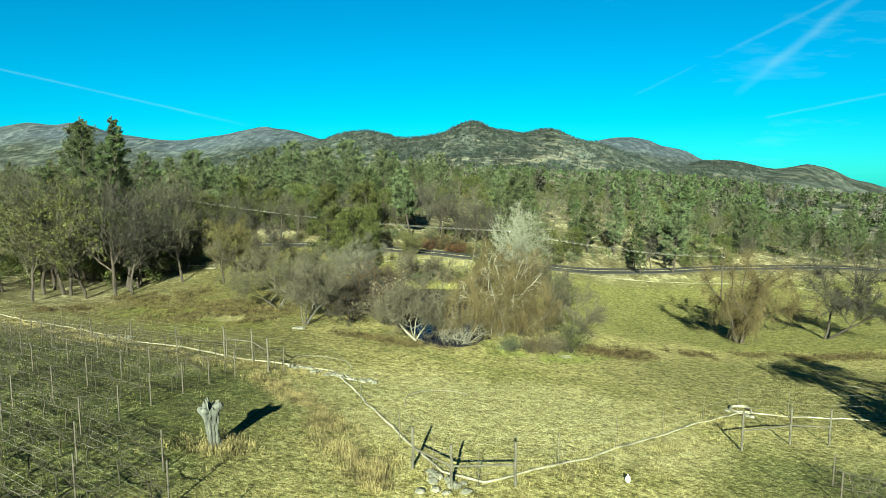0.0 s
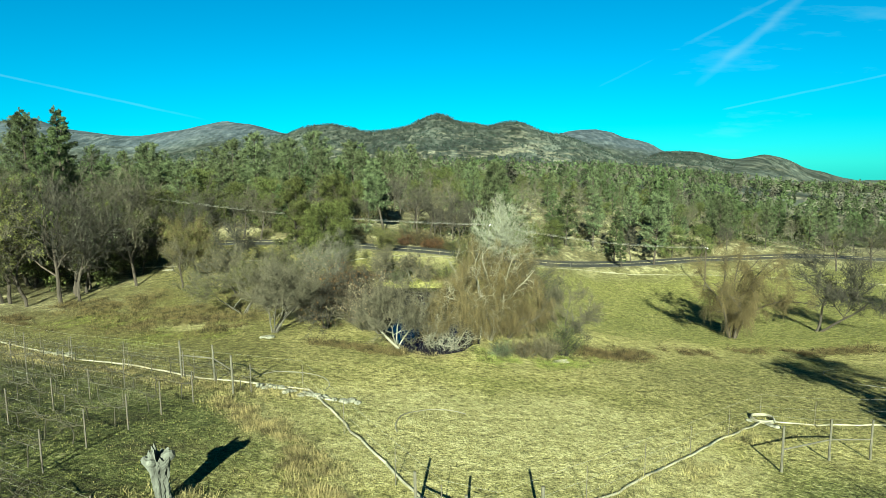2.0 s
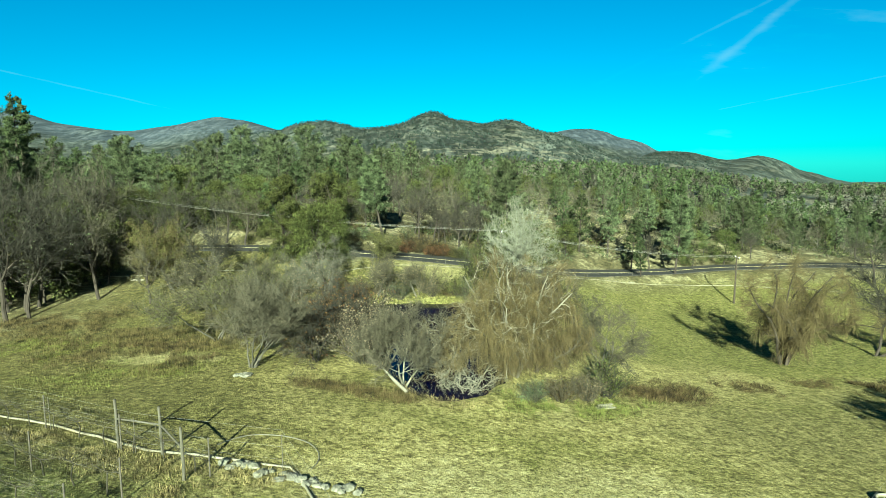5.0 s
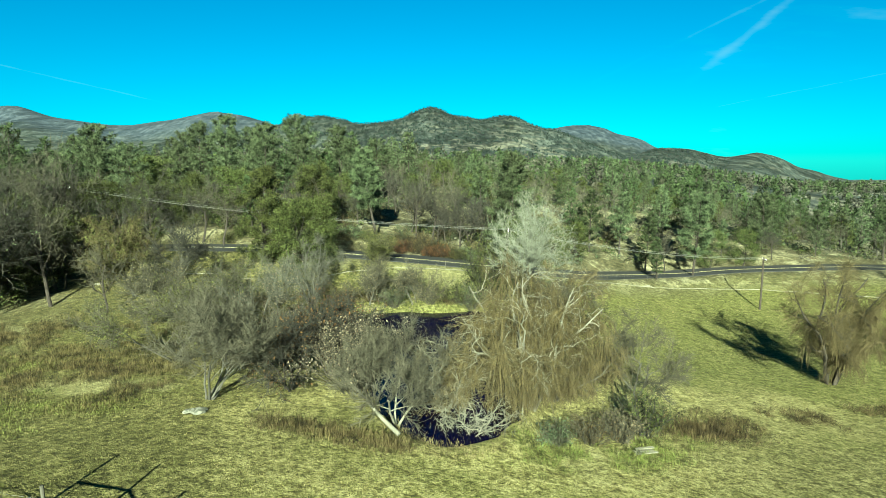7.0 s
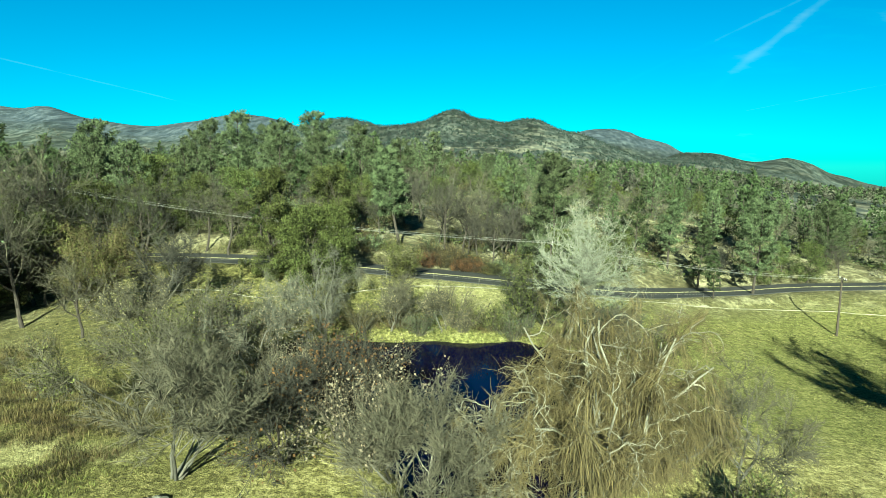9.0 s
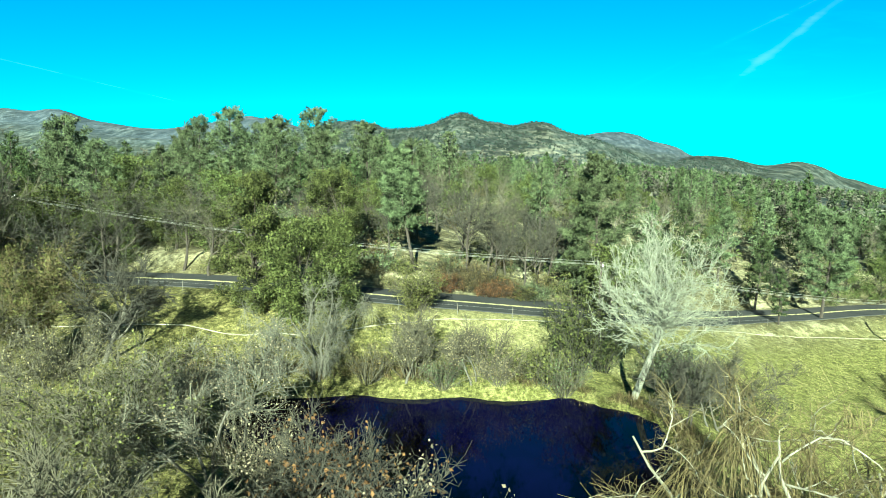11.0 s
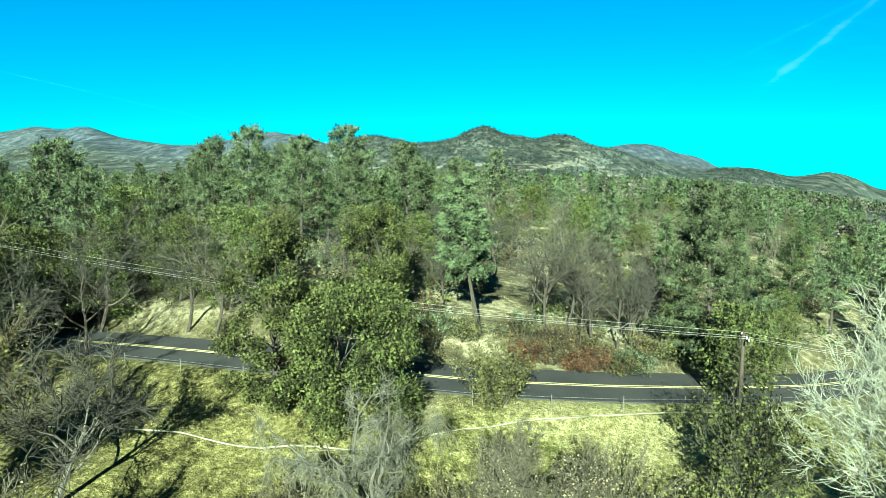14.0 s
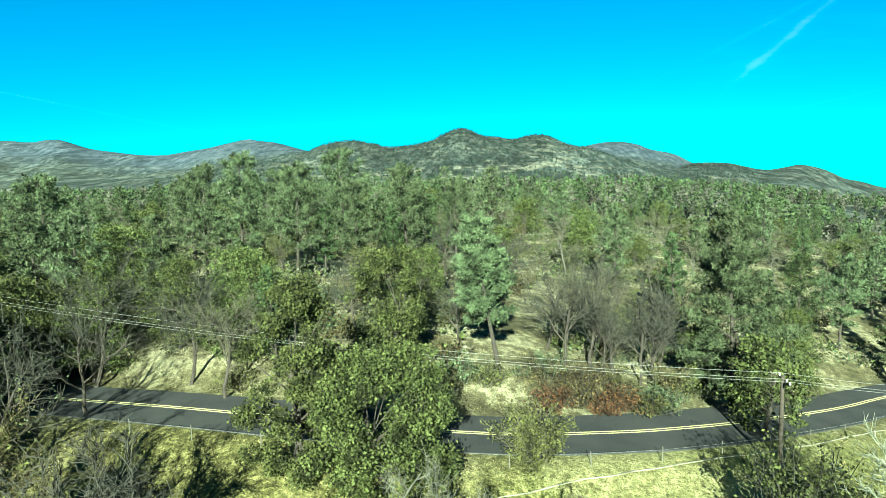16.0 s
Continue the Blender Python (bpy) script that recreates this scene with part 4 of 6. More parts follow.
plant("shrub", shrub(7, 5.2, 3.0, (M["twig"], M["pale_leaf"]), 46, 4400, 0.13), -8.4, 61.4, "shrub with pale dry leaves at the water's edge", "shrub", "pond shrubs")
plant("shrub", shrub(71, 3.6, 2.6, (M["twig"], M["pale_leaf"]), 40, 3600, 0.09), -14.2, 69.4, "tall shrub with pale dry leaves beside the water", "shrub", "pond shrubs", 50)
plant("shrub", shrub(72, 3.0, 2.4, (M["twig_dark"], M["weed"]), 30, 1800, 0.18), -21.8, 79.0, "dark brown reedy shrub by the water", "shrub", "pond shrubs", 90)
for k, (x, y, s) in enumerate([(5.6, 57.0, 0.7), (7.6, 57.8, 0.75), (3.4, 56.2, 0.55)]):
    plant("shrub", shrub(150 + k, 2.6 * s, 1.8 * s, (M["twig"], (M["weed"], M["dry_leaf"], M["sage_leaf"])[k % 3]), 32, 1100, 0.11), x, y, "brown twiggy shrub at the foot of the willow", "shrub", "pond shrubs", 60 * k)
plant("shrub", shrub(8, 3.0, 1.5, (M["twig_dark"], M["oak_leaf"]), 28, 1900, 0.12), 9.4, 59.2, "grey-green leafy shrub at the corner of the pond", "shrub", "pond shrubs")
plant("bare_tree", bare_tree(64, 7.0, 4.2, (M["bark_grey"], M["twig"]), 9, 1500, stems=2, up=0.06), 10.2, 64.0, "bare spreading tree beside the willow", "tree", "pond trees", 130)
plant("willow", weeping(9, 8.2, 2.9, (M["bark_grey"], M["twig_grey"]), 620, 6, 1900, 0.3, 0.014), -15.6, 84.9, "small grey weeping willow on the far bank of the pond", "tree", "pond trees")
plant("cottonwood", cottonwood(10, 12.6, 3.5, (M["bark_white"], M["twig_pale"])), 5.0, 84.2, "white-barked leafless cottonwood with fanned branches", "tree", "pond trees")
plant("bare_tree", bare_tree(65, 6.0, 3.4, (M["bark_grey"], M["twig"]), 9, 1200, stems=3, up=0.12), 9.6, 82.6, "grey leafless tree beside the white cottonwood", "tree", "pond trees", 20)
plant("bare_tree", bare_tree(69, 5.4, 3.0, (M["bark"], M["twig_dark"]), 9, 900, stems=3, up=0.10), 7.4, 80.6, "dark leafless thicket at the foot of the cottonwood", "tree", "pond trees", 220)
plant("shrub", shrub(73, 3.6, 2.4, (M["twig"], M["dry_leaf"]), 26, 1100, 0.11), -9.4, 85.4, "thin shrub with few tan leaves on the far bank", "shrub", "pond shrubs")
plant("shrub", shrub(74, 3.4, 2.2, (M["twig"], M["dry_leaf"]), 26, 1000, 0.11), -4.4, 86.0, "thin shrub with few tan leaves on the far bank", "shrub", "pond shrubs", 60)
plant("bare_tree", bare_tree(120, 5.2, 1.8, (M["bark_grey"], M["twig"]), 9, 1100, up=0.14, leaves=0.15, leaf_mat=M["dry_leaf"], leaf_size=0.12), -9.7, 84.6, "slender leafless sapling on the far bank", "tree", "pond trees", 30)
plant("bare_tree", bare_tree(121, 4.2, 2.4, (M["bark_grey"], M["twig"]), 9, 1300, stems=3, up=0.12, leaves=0.35, leaf_mat=M["dry_leaf"], leaf_size=0.12), -5.3, 85.2, "twiggy sapling with pale dry leaves on the far bank", "tree", "pond trees", 75)
for k, (x, y, s) in enumerate([(-7.3, 84.5, 1.0), (-3.6, 84.6, 1.1), (-12.2, 85.0, 1.2), (0.6, 84.6, 1.2), (-18.8, 84.6, 1.4)]):
    plant("shrub", shrub(130 + k, 2.0 * s, 1.5 * s, (M["twig"], (M["sage_leaf"], M["dry_leaf"], M["weed"])[k % 3]), 30, 900, 0.11), x, y, "low twiggy grey shrub at the edge of the pond", "shrub", "pond shrubs", 50 * k)
plant("shrub", shrub(76, 2.6, 2.4, (M["twig"], M["olive_leaf"]), 26, 1500, 0.16), -0.6, 85.6, "low yellow-green shrub on the far bank", "shrub", "pond shrubs", 160)
for k, (x, y, s) in enumerate([(9.0, 87.0, 1.2), (12.5, 84.5, 1.1), (11.0, 90.5, 1.3), (4.4, 90.6, 1.1)]):
    plant("shrub", shrub(140 + k, 3.2 * s, 2.0 * s, (M["twig_dark"], M["oak_leaf"] if k % 2 else M["sage_leaf"]), 30, 2200, 0.15), x, y, "dark olive shrub in the thicket round the cottonwood", "shrub", "pond shrubs", 70 * k)
plant("shrub", shrub(75, 6.2, 2.6, (M["twig_dark"], M["oak_leaf"]), 34, 4200, 0.16), 2.2, 88.8, "dark olive shrub leaning beside the cottonwood", "shrub", "pond shrubs")
plant("willow", weeping(12, 14.0, 5.0, (M["bark"], M["twig_gold"]), 1300, 8, 6000, 0.26, 0.018), 34.2, 79.0, "golden-brown bare willow alone on the meadow", "tree", "meadow trees")
plant("bare_tree", bare_tree(13, 13.0, 3.4, (M["bark"], M["twig_dark"]), 9, 1800, twig_r=0.024, stems=2, up=0.10), 46.8, 82.2, "dark crooked leafless tree on the meadow", "tree", "meadow trees")
plant("bare_tree", bare_tree(14, 12.0, 5.0, (M["bark"], M["twig"]), 9, 1200, stems=1, up=0.10), 62.0, 80.0, "dark crooked leafless tree on the meadow", "tree", "meadow trees", 60)
plant("bare_tree", bare_tree(15, 9.4, 5.2, (M["bark_grey"], M["twig_dark"]), 8, 900, lean=0.25, up=0.02, twig_r=0.024, haze=True, trunk_share=0.2), -29.6, 84.2, "crooked dark leafless tree with spreading limbs beside the pale pipe", "tree", "meadow trees")
plant("oak_tree", oak(16, 13.0, 6.5, (M["bark"], M["oak_leaf"]), 5000, 0.45), 33.2, 27.4, "broad evergreen oak that shades the meadow", "tree", "meadow trees")

# ---- trees along the road ----
plant("oak_tree", oak(20, 10.8, 2.9, (M["bark"], M["oak_leaf"]), 26000, 0.15, 0.02, 70), -22.2, 92.0, "dense evergreen oak with leaves down to the grass", "tree", "roadside trees")
plant("oak_tree", oak(21, 7.6, 4.1, (M["bark"], M["oak_leaf"]), 32000, 0.15, 0.02, 80), -17.3, 91.2, "broad evergreen oak with leaves down to the grass", "tree", "roadside trees", 100)
plant("shrub", shrub(22, 3.3, 2.1, (M["twig"], M["olive_leaf"]), 34, 4200, 0.15), -9.6, 93.6, "rounded yellow-green bush at the roadside", "shrub", "roadside shrubs")
plant("oak_tree", oak(27, 9.2, 3.3, (M["bark"], M["oak_leaf"]), 16000, 0.16, 0.1, 60), -18.6, 104.2, "dark evergreen oak on the bank above the road", "tree", "roadside trees", 40)
plant("pine_tree", pine(23, 12.4, 3.1, (M["bark"], M["greypine_leaf"]), 8000, 7, 0.36, 0.5, 0.25, lean=-0.20, round_top=0.55, needle=0.2), -10.6, 104.4, "grey-green pine with a leaning dark trunk above the road", "tree", "roadside trees")
plant("pine_tree", pine(24, 16.6, 5.6, (M["bark"], M["greypine_leaf"]), 14000, 7, 0.08, 0.45, 0.27, round_top=0.4, needle=0.2), 8.0, 109.6, "tall full grey-green pine behind the road", "tree", "roadside trees")
plant("oak_tree", oak(25, 7.4, 2.9, (M["bark"], M["oak_leaf"]), 4200, 0.24), 8.2, 104.6, "small evergreen oak beside the utility pole", "tree", "roadside trees")
for k, (x, y, s) in enumerate([(-7.4, 102.2, 0.9), (-5.6, 103.4, 1.1), (-3.6, 102.6, 0.8), (-2.2, 104.2, 1.0), (-0.2, 104.0, 0.8), (-4.6, 105.2, 1.2), (0.8, 105.6, 0.9)]):
    plant("shrub", shrub(26 + k, 1.8 * s, 1.7 * s, (M["twig_dark"], (M["red_leaf"], M["weed"], M["red_leaf"], M["red_leaf"], M["olive_leaf"], M["weed"], M["sage_leaf"])[k]), 30, 1300, 0.15), x, y, "rust-brown shrub on the bank above the road", "shrub", "rusty shrubs", 40 * k)
for k, (x, y) in enumerate([(-13.5, 103.5), (-11.8, 103.4), (1.5, 106.0), (-30.0, 104.5)]):
    plant("shrub", shrub(30 + k, 1.7, 1.7, (M["twig"], M["olive_leaf"] if k % 2 else M["sage_leaf"]), 24, 1100, 0.15), x, y, "low grey-green shrub on the bank above the road", "shrub", "roadside shrubs", 30 * k)

# ---- woods: a few kinds, copied ----
KINDS = {}


def kind_of_tree(key, name, pieces, label):
    ob = thing(name, label, "tree", "woodland trees", (0, 0, 0))
    add_pieces(ob, pieces)
    KINDS[key] = [ob, False]


for k in range(3):
    kind_of_tree(("pine", k), "pine_tree", pine(40 + k, 12.5, 3.0 + 0.3 * k, (M["bark"], M["pine_leaf"]), 2000, 5, 0.2, 0.5, 0.33, round_top=0.2), "green pine of the hillside wood")
    kind_of_tree(("grey", k), "pine_tree", pine(50 + k, 12.5, 3.2, (M["bark"], M["greypine_leaf"]), 2000, 5, 0.25, 0.7, 0.33, round_top=0.65), "open-crowned grey-green pine of the hillside wood")
    kind_of_tree(("oak", k), "oak_tree", oak(60 + k, 8.0, 3.5, (M["bark"], M["oak_leaf"]), 7500, 0.165), "evergreen oak of the hillside wood")
    kind_of_tree(("bare", k), "bare_tree", bare_tree(70 + k, 9.0, 3.8, (M["bark"], M["twig_dark"]), 8, 360, twig_r=0.026, haze=False, segs=1, sides=3, trunk_share=0.4), "leafless grey tree of the hillside wood")
    kind_of_tree(("thin", k), "bare_tree", bare_tree(75 + k, 9.0, 3.8, (M["bark"], M["twig"]), 8, 360, twig_r=0.022, haze=False, segs=1, sides=3, leaves=2.6, leaf_mat=M["olive_leaf"], leaf_size=0.16, trunk_share=0.38), "half-bare tree with thin olive leaves")
    kind_of_tree(("brush", k), "shrub", shrub(80 + k, 2.6, 2.2, (M["twig"], (M["sage_leaf"], M["olive_leaf"], M["weed"])[k]), 6, 520, 0.19), "woodland shrub with thin foliage")
    kind_of_tree(("tall", k), "pine_tree", pine(45 + k, 15.0, 4.6, (M["bark"], M["greypine_leaf"]), 4600, 6, 0.22, 0.6, 0.29, round_top=0.7), "tall full pine standing out of the wood")
    kind_of_tree(("spire", k), "pine_tree", pine(48 + k, 15.0, 2.6, (M["bark"], M["pine_leaf"]), 3000, 6, 0.28, 0.6, 0.26), "tall dark green conifer with a pointed top")
    kind_of_tree(("pine_far", k), "pine_tree", pine(90 + k, 12.5, 3.0, (M["bark"], M["pine_leaf"]), 400, 5, 0.12, 0.5, 0.62, round_top=0.3), "green pine farther up the wood")
    kind_of_tree(("grey_far", k), "pine_tree", pine(95 + k, 12.5, 3.2, (M["bark"], M["greypine_leaf"]), 400, 5, 0.15, 0.6, 0.62, round_top=0.65), "grey-green pine farther up the wood")
    kind_of_tree(("oak_far", k), "oak_tree", oak(100 + k, 7.5, 3.4, (M["bark"], M["oak_leaf"]), 2600, 0.28), "evergreen oak farther up the wood")
    kind_of_tree(("bare_far", k), "bare_tree", bare_tree(105 + k, 8.5, 3.6, (M["bark_grey"], M["twig"]), 4, 110, twig_r=0.05, haze=False, segs=1, sides=3), "leafless grey tree farther up the wood")


for k in range(3):
    kind_of_tree(("tangle", k), "bare_tree", bare_tree(110 + k, 10.5, 3.4, (M["bark"], M["twig_dark"] if k else M["twig"]), 9, 420, twig_r=0.022, segs=1, sides=3, up=0.10, trunk_share=0.42, leaves=0.12 * k, leaf_mat=M["sage_leaf"], leaf_size=0.14), "dark leafless tree with tangled branches")


def set_tree(key, x, y, size, rz):
    ob, used = KINDS[key]
    m = pose(x, y, h(x, y) - 0.05, 0, 0, rz) @ Matrix.Scale(size, 4)
    if not used:
        KINDS[key][1] = True
        ob.matrix_basis = m
    else:
        c = copy_thing(ob, m)
        c.scale = (size, size, size)


# named places first: single pines and trees that stand out (kind, x, y, height factor)
rng = random.Random(5)
STANDING = [("spire", -58.1, 95.6, 1.3), ("oak", -52, 100, 1.2), ("oak", -57, 98, 1.15), ("oak", -47.5, 101, 1.05), ("oak", -61, 100, 1.2), ("spire", -60, 101, 1.5), ("spire", -64, 108, 1.48), ("spire", -72, 112, 1.5), ("tall", -85, 130, 1.6), ("tall", -57, 125, 1.09), ("tall", -46.5, 140, 1.01), ("tall", -41.7, 140, 1.07), ("tall", -36.8, 141, 0.93), ("tall", -54.5, 155, 1.0),
            ("tall", -33, 134, 0.98), ("tall", -29, 144, 1.06), ("tall", -25, 130, 0.82), ("tall", -20, 138, 0.92), ("tall", -14, 146, 0.85), ("spire", 49.5, 147, 1.0), ("tall", 40, 124, 0.92), ("pine", 33, 127, 0.86),
            ("grey", 30, 132, 0.96), ("pine", 24, 130, 0.91), ("tall", 60, 140, 0.84), ("pine", 67, 150, 0.96), ("oak", -30, 107.5, 1.05), ("oak", -33.5, 116, 0.9), ("oak", -44, 112, 0.9), ("bare", -5.4, 107.6, 0.95), ("tangle", -3.2, 109.5, 0.85), ("bare", 0.4, 108.4, 0.8), ("tangle", -6.4, 112, 0.8), ("bare", 3.4, 113.5, 0.9), ("pine", -27.5, 106.5, 0.62),
            ("bare", -1.5, 109, 0.85), ("bare", 2.0, 111, 0.8), ("bare", -46, 97.5, 1.35), ("thin", -50, 76, 1.3), ("thin", -53, 77.5, 1.45), ("thin", -57, 78, 1.5), ("thin", -60, 84, 1.6), ("oak", -66, 88, 1.5),
            ("thin", -54, 92, 1.2), ("bare", -51, 104, 1.1), ("oak", -62, 112, 1.3), ("oak", -56, 114, 1.2), ("oak", -70, 96, 1.3), ("bare", -43, 90, 0.8), ("thin", -48, 82, 1.25), ("thin", -52.5, 86, 1.3), ("thin", -57, 80, 1.3), ("oak", -49.5, 92, 1.0), ("thin", -55, 73, 1.3), ("pine", 32.2, 119.2, 0.6), ("bare", -39, 101, 0.9), ("oak", 14, 113, 0.8),
            ("grey", -46, 112, 1.05), ("grey", -52, 116, 1.1), ("grey", -40, 115, 0.95), ("grey", -58, 112, 1.1), ("oak", -43, 108.5, 1.0), ("oak", -49, 108, 1.1), ("oak", -37, 111, 0.95), ("oak", -66, 104, 1.3), ("oak", -74, 106, 1.3), ("oak", 46, 131, 0.9), ("oak", 53, 133, 0.9), ("bare", 72, 118, 1.0), ("bare", 36, 126, 0.8), ("oak", 20, 124, 0.8), ("bare", 80, 120, 1.0)]
for k, (kind, x, y, size) in enumerate(STANDING):
    set_tree((kind, k % 3), x, y, size * (0.95 + 0.1 * rng.random()), rng.random() * 360)


def open_ground(x, y):
    """Clearings: the road, a dirt drive up the hill, sunny slopes."""
    ry = float(eased(ROAD_X, ROAD_Y, x))
    if y < ry + ROAD_WIDE + 2.5 + (1.5 if abs(x) < 30 else 0):
        return True
    if abs(x - (-33 - 0.42 * (y - 105))) < 4.0 and y < 150:
        return True
    if abs(x - (-9.0 + 0.32 * (y - 112))) < 2.4 and y < 140:
        return True
    return (x + 9) ** 2 + (y - 110) ** 2 < 20


count, tries, placed = 0, 0, []
while count < 580 and tries < 9000:
    tries += 1
    y = 102 + 175 * rng.random() ** 1.15
    x = -13 + (rng.random() - 0.5) * 2 * (38 + 0.80 * (y - 45))
    if open_ground(x, y) or (x - 6.6) ** 2 + (y - 109) ** 2 < 16 or (x + 18.2) ** 2 + (y - 104.4) ** 2 < 16:
        continue
    gap = 3.2 if y < 170 else 4.2
    if any((x - a) ** 2 + (y - b) ** 2 < gap * gap for a, b in placed):
        continue
    placed.append((x, y))
    mixed = rng.random()
    if y < 135 and abs(x) < 45:
        kind = "brush" if mixed < 0.30 else "oak" if mixed < 0.42 else "thin" if mixed < 0.55 else "bare"
        size = 0.55 + 0.35 * rng.random()
    else:
        kind = "pine" if mixed < 0.18 else "grey" if mixed < 0.38 else "oak" if mixed < 0.60 else "bare" if mixed < 0.88 else "brush"
        size = 0.62 + 0.55 * rng.random() ** 1.5
    if y > 140 and kind != "brush":
        kind += "_far"
    if x > 12:
        size *= 0.82
    set_tree((kind, rng.randrange(3)), x, y, size * (1.25 if kind == "brush" else 1.0), rng.random() * 360)
    count += 1
for k in range(66):       # thin wood on the left bank
    x, y = -44 - 46 * rng.random(), 76 + 32 * rng.random()
    if abs(y - float(eased(PATH_X, PATH_Y, x))) < 2 or -1 < y - float(eased(ROAD_X, ROAD_Y, x)) < ROAD_WIDE + 1:
        continue
    set_tree((("tangle", "oak", "thin", "tangle", "pine", "oak", "bare")[k % 7], k % 3), x, y + (4 if k % 7 == 5 else 0), 1.1 + 0.5 * rng.random(), rng.random() * 360)


for k in range(40):       # dark oaks that close the left wood
    x = -98 + 56 * rng.random()
    far = float(eased(ROAD_X, ROAD_Y, x)) + ROAD_WIDE
    y = far + 1.5 + 14 * rng.random() if k % 3 else far - ROAD_WIDE - 2.0 - 9 * rng.random()
    if k % 3 == 0:
        continue
    set_tree(("oak", k % 3), x, y, 0.85 + 0.4 * rng.random(), rng.random() * 360)
for k in range(70):       # brush on the bank above the road
    x = -32 + 56 * rng.random()
    y = float(eased(ROAD_X, ROAD_Y, x)) + ROAD_WIDE + 2.2 + 20 * rng.random() ** 1.3
    if abs(x + 9.5 - 0.3 * (y - 112)) < 2.0:
        continue
    set_tree(("brush", rng.randrange(3)), x, y, 0.5 + 0.5 * rng.random(), rng.random() * 360)


for k, (x, y, s) in enumerate([(-41, 84, 1.1), (-44, 90, 1.1), (-40, 94, 0.9), (-47, 84, 1.2), 
                                (-45, 78, 1.1), (-50, 95, 1.2), (-30, 102.5, 0.8), (-34, 106, 0.9), (-42, 107, 1.0), (-48, 109, 1.1), (-55, 85, 1.3), (-46, 98.5, 1.0), (-33.5, 80.0, 0.7)]):
    set_tree(("oak" if k % 2 and x < -39 else "tangle", k % 3), x, y, s, rng.random() * 360)


M["twig_leafless"] = leafy("leafless_brush", (0.06, 0.054, 0.038), (0.14, 0.128, 0.09), (0.24, 0.22, 0.16), 0.1)


# ---- undergrowth: low dark brush between the trees ----
def undergrowth(label, count, x0, x1, y0, y1, mat, leaf, seed, tall=1.2):
    r = np.random.default_rng(seed)
    xs, ys = x0 + (x1 - x0) * r.random(count), y0 + (y1 - y0) * r.random(count) ** 1.2
    keep = np.array([not open_ground(x, y) for x, y in zip(xs, ys)]) & (fbm(xs / 9, ys / 9, 3, seed) > 0.42)
    xs, ys = xs[keep], ys[keep]
    zs, n, per = height(xs, ys), len(xs), 36
    k = n * per
    size = np.repeat(tall * (0.5 + 0.9 * r.random(n)), per)
    o = dirs(r, k) * (size * (0.5 + 0.6 * r.random(k)))[:, None] * np.array([1.3, 1.3, 1.0])
    p = np.stack([np.repeat(xs, per) + o[:, 0], np.repeat(ys, per) + o[:, 1], np.repeat(zs, per) + np.abs(o[:, 2])], -1)
    t = Tubes()
    ln = leaf * (0.6 + 0.8 * r.random(k))
    t.leaves(p, dirs(r, k), dirs(r, k), ln, ln * 0.6)
    return tagged(t.make("undergrowth", mat), label, "brush", kind="stuff")


undergrowth("dark olive brush between the trees of the wood", 1500, -95, 90, 104, 250, M["oak_leaf"], 0.40, 301, 1.3)
undergrowth("grey-brown leafless brush between the trees of the wood", 1900, -95, 90, 103, 250, M["twig_leafless"], 0.36, 302, 1.1)
undergrowth("grey-green brush between the trees of the wood", 1200, -95, 90, 104, 250, M["sage_leaf"], 0.36, 303, 1.2)


# ---- far woods: crowns too far to tell apart ----
def far_woods(count, y0, reach, blades, leaf, seed, mat, label, sweep=1.75, power=1.3, size=1.0):
    r = np.random.default_rng(seed)
    ys = y0 + reach * r.random(count) ** power
    xs = (r.random(count) - 0.5) * sweep * ys
    zs = height(xs, ys)
    tall = (5 + 6 * r.random(count)) * np.where(xs > 60, 0.75, 1.0) * size
    wide = tall * (0.18 + 0.16 * r.random(count))
    n = count * blades
    t = r.random(n) ** 0.9
    T, Wd = np.repeat(tall, blades), np.repeat(wide, blades)
    rad = Wd * np.sqrt(np.maximum(0.04, 1 - t**1.6)) * (0.5 + 0.6 * r.random(n))
    a = r.random(n) * 6.283
    p = np.stack([np.repeat(xs, blades) + rad * np.cos(a), np.repeat(ys, blades) + rad * np.sin(a), np.repeat(zs, blades) + T * (0.08 + 0.92 * t)], -1)
    tubes = Tubes()
    tubes.leaves(p, dirs(r, n) + np.array([0, 0, 0.5]), dirs(r, n) + np.array([0, -0.4, 0.2]), leaf * (0.6 + 0.8 * r.random(n)), leaf * 0.8 * (0.7 + 0.5 * r.random(n)))
    return tagged(tubes.make("far_woods", M[mat]), label, "woods", kind="stuff")


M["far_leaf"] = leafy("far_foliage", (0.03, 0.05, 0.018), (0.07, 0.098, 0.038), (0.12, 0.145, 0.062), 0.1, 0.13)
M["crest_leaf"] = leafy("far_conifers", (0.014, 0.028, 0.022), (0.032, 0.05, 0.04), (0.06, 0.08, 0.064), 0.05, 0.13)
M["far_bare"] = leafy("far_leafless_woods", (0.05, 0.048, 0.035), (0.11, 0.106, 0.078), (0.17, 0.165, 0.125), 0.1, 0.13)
far_woods(1300, 250, 245, 54, 1.15, 77, "far_leaf", "distant mixed woods of pine and oak on the plain")
far_woods(700, 245, 245, 50, 1.0, 79, "far_bare", "distant grey leafless woods on the plain")
far_woods(2300, 480, 800, 24, 2.1, 78, "far_leaf", "distant mixed woods of pine and oak on the plain")
far_woods(900, 480, 800, 22, 2.0, 80, "far_bare", "distant grey leafless woods on the plain")
far_woods(6000, 1250, 1500, 5, 3.4, 81, "crest_leaf", "scattered conifers on the mountain slopes and crest", 0.95, 0.7, 0.7)


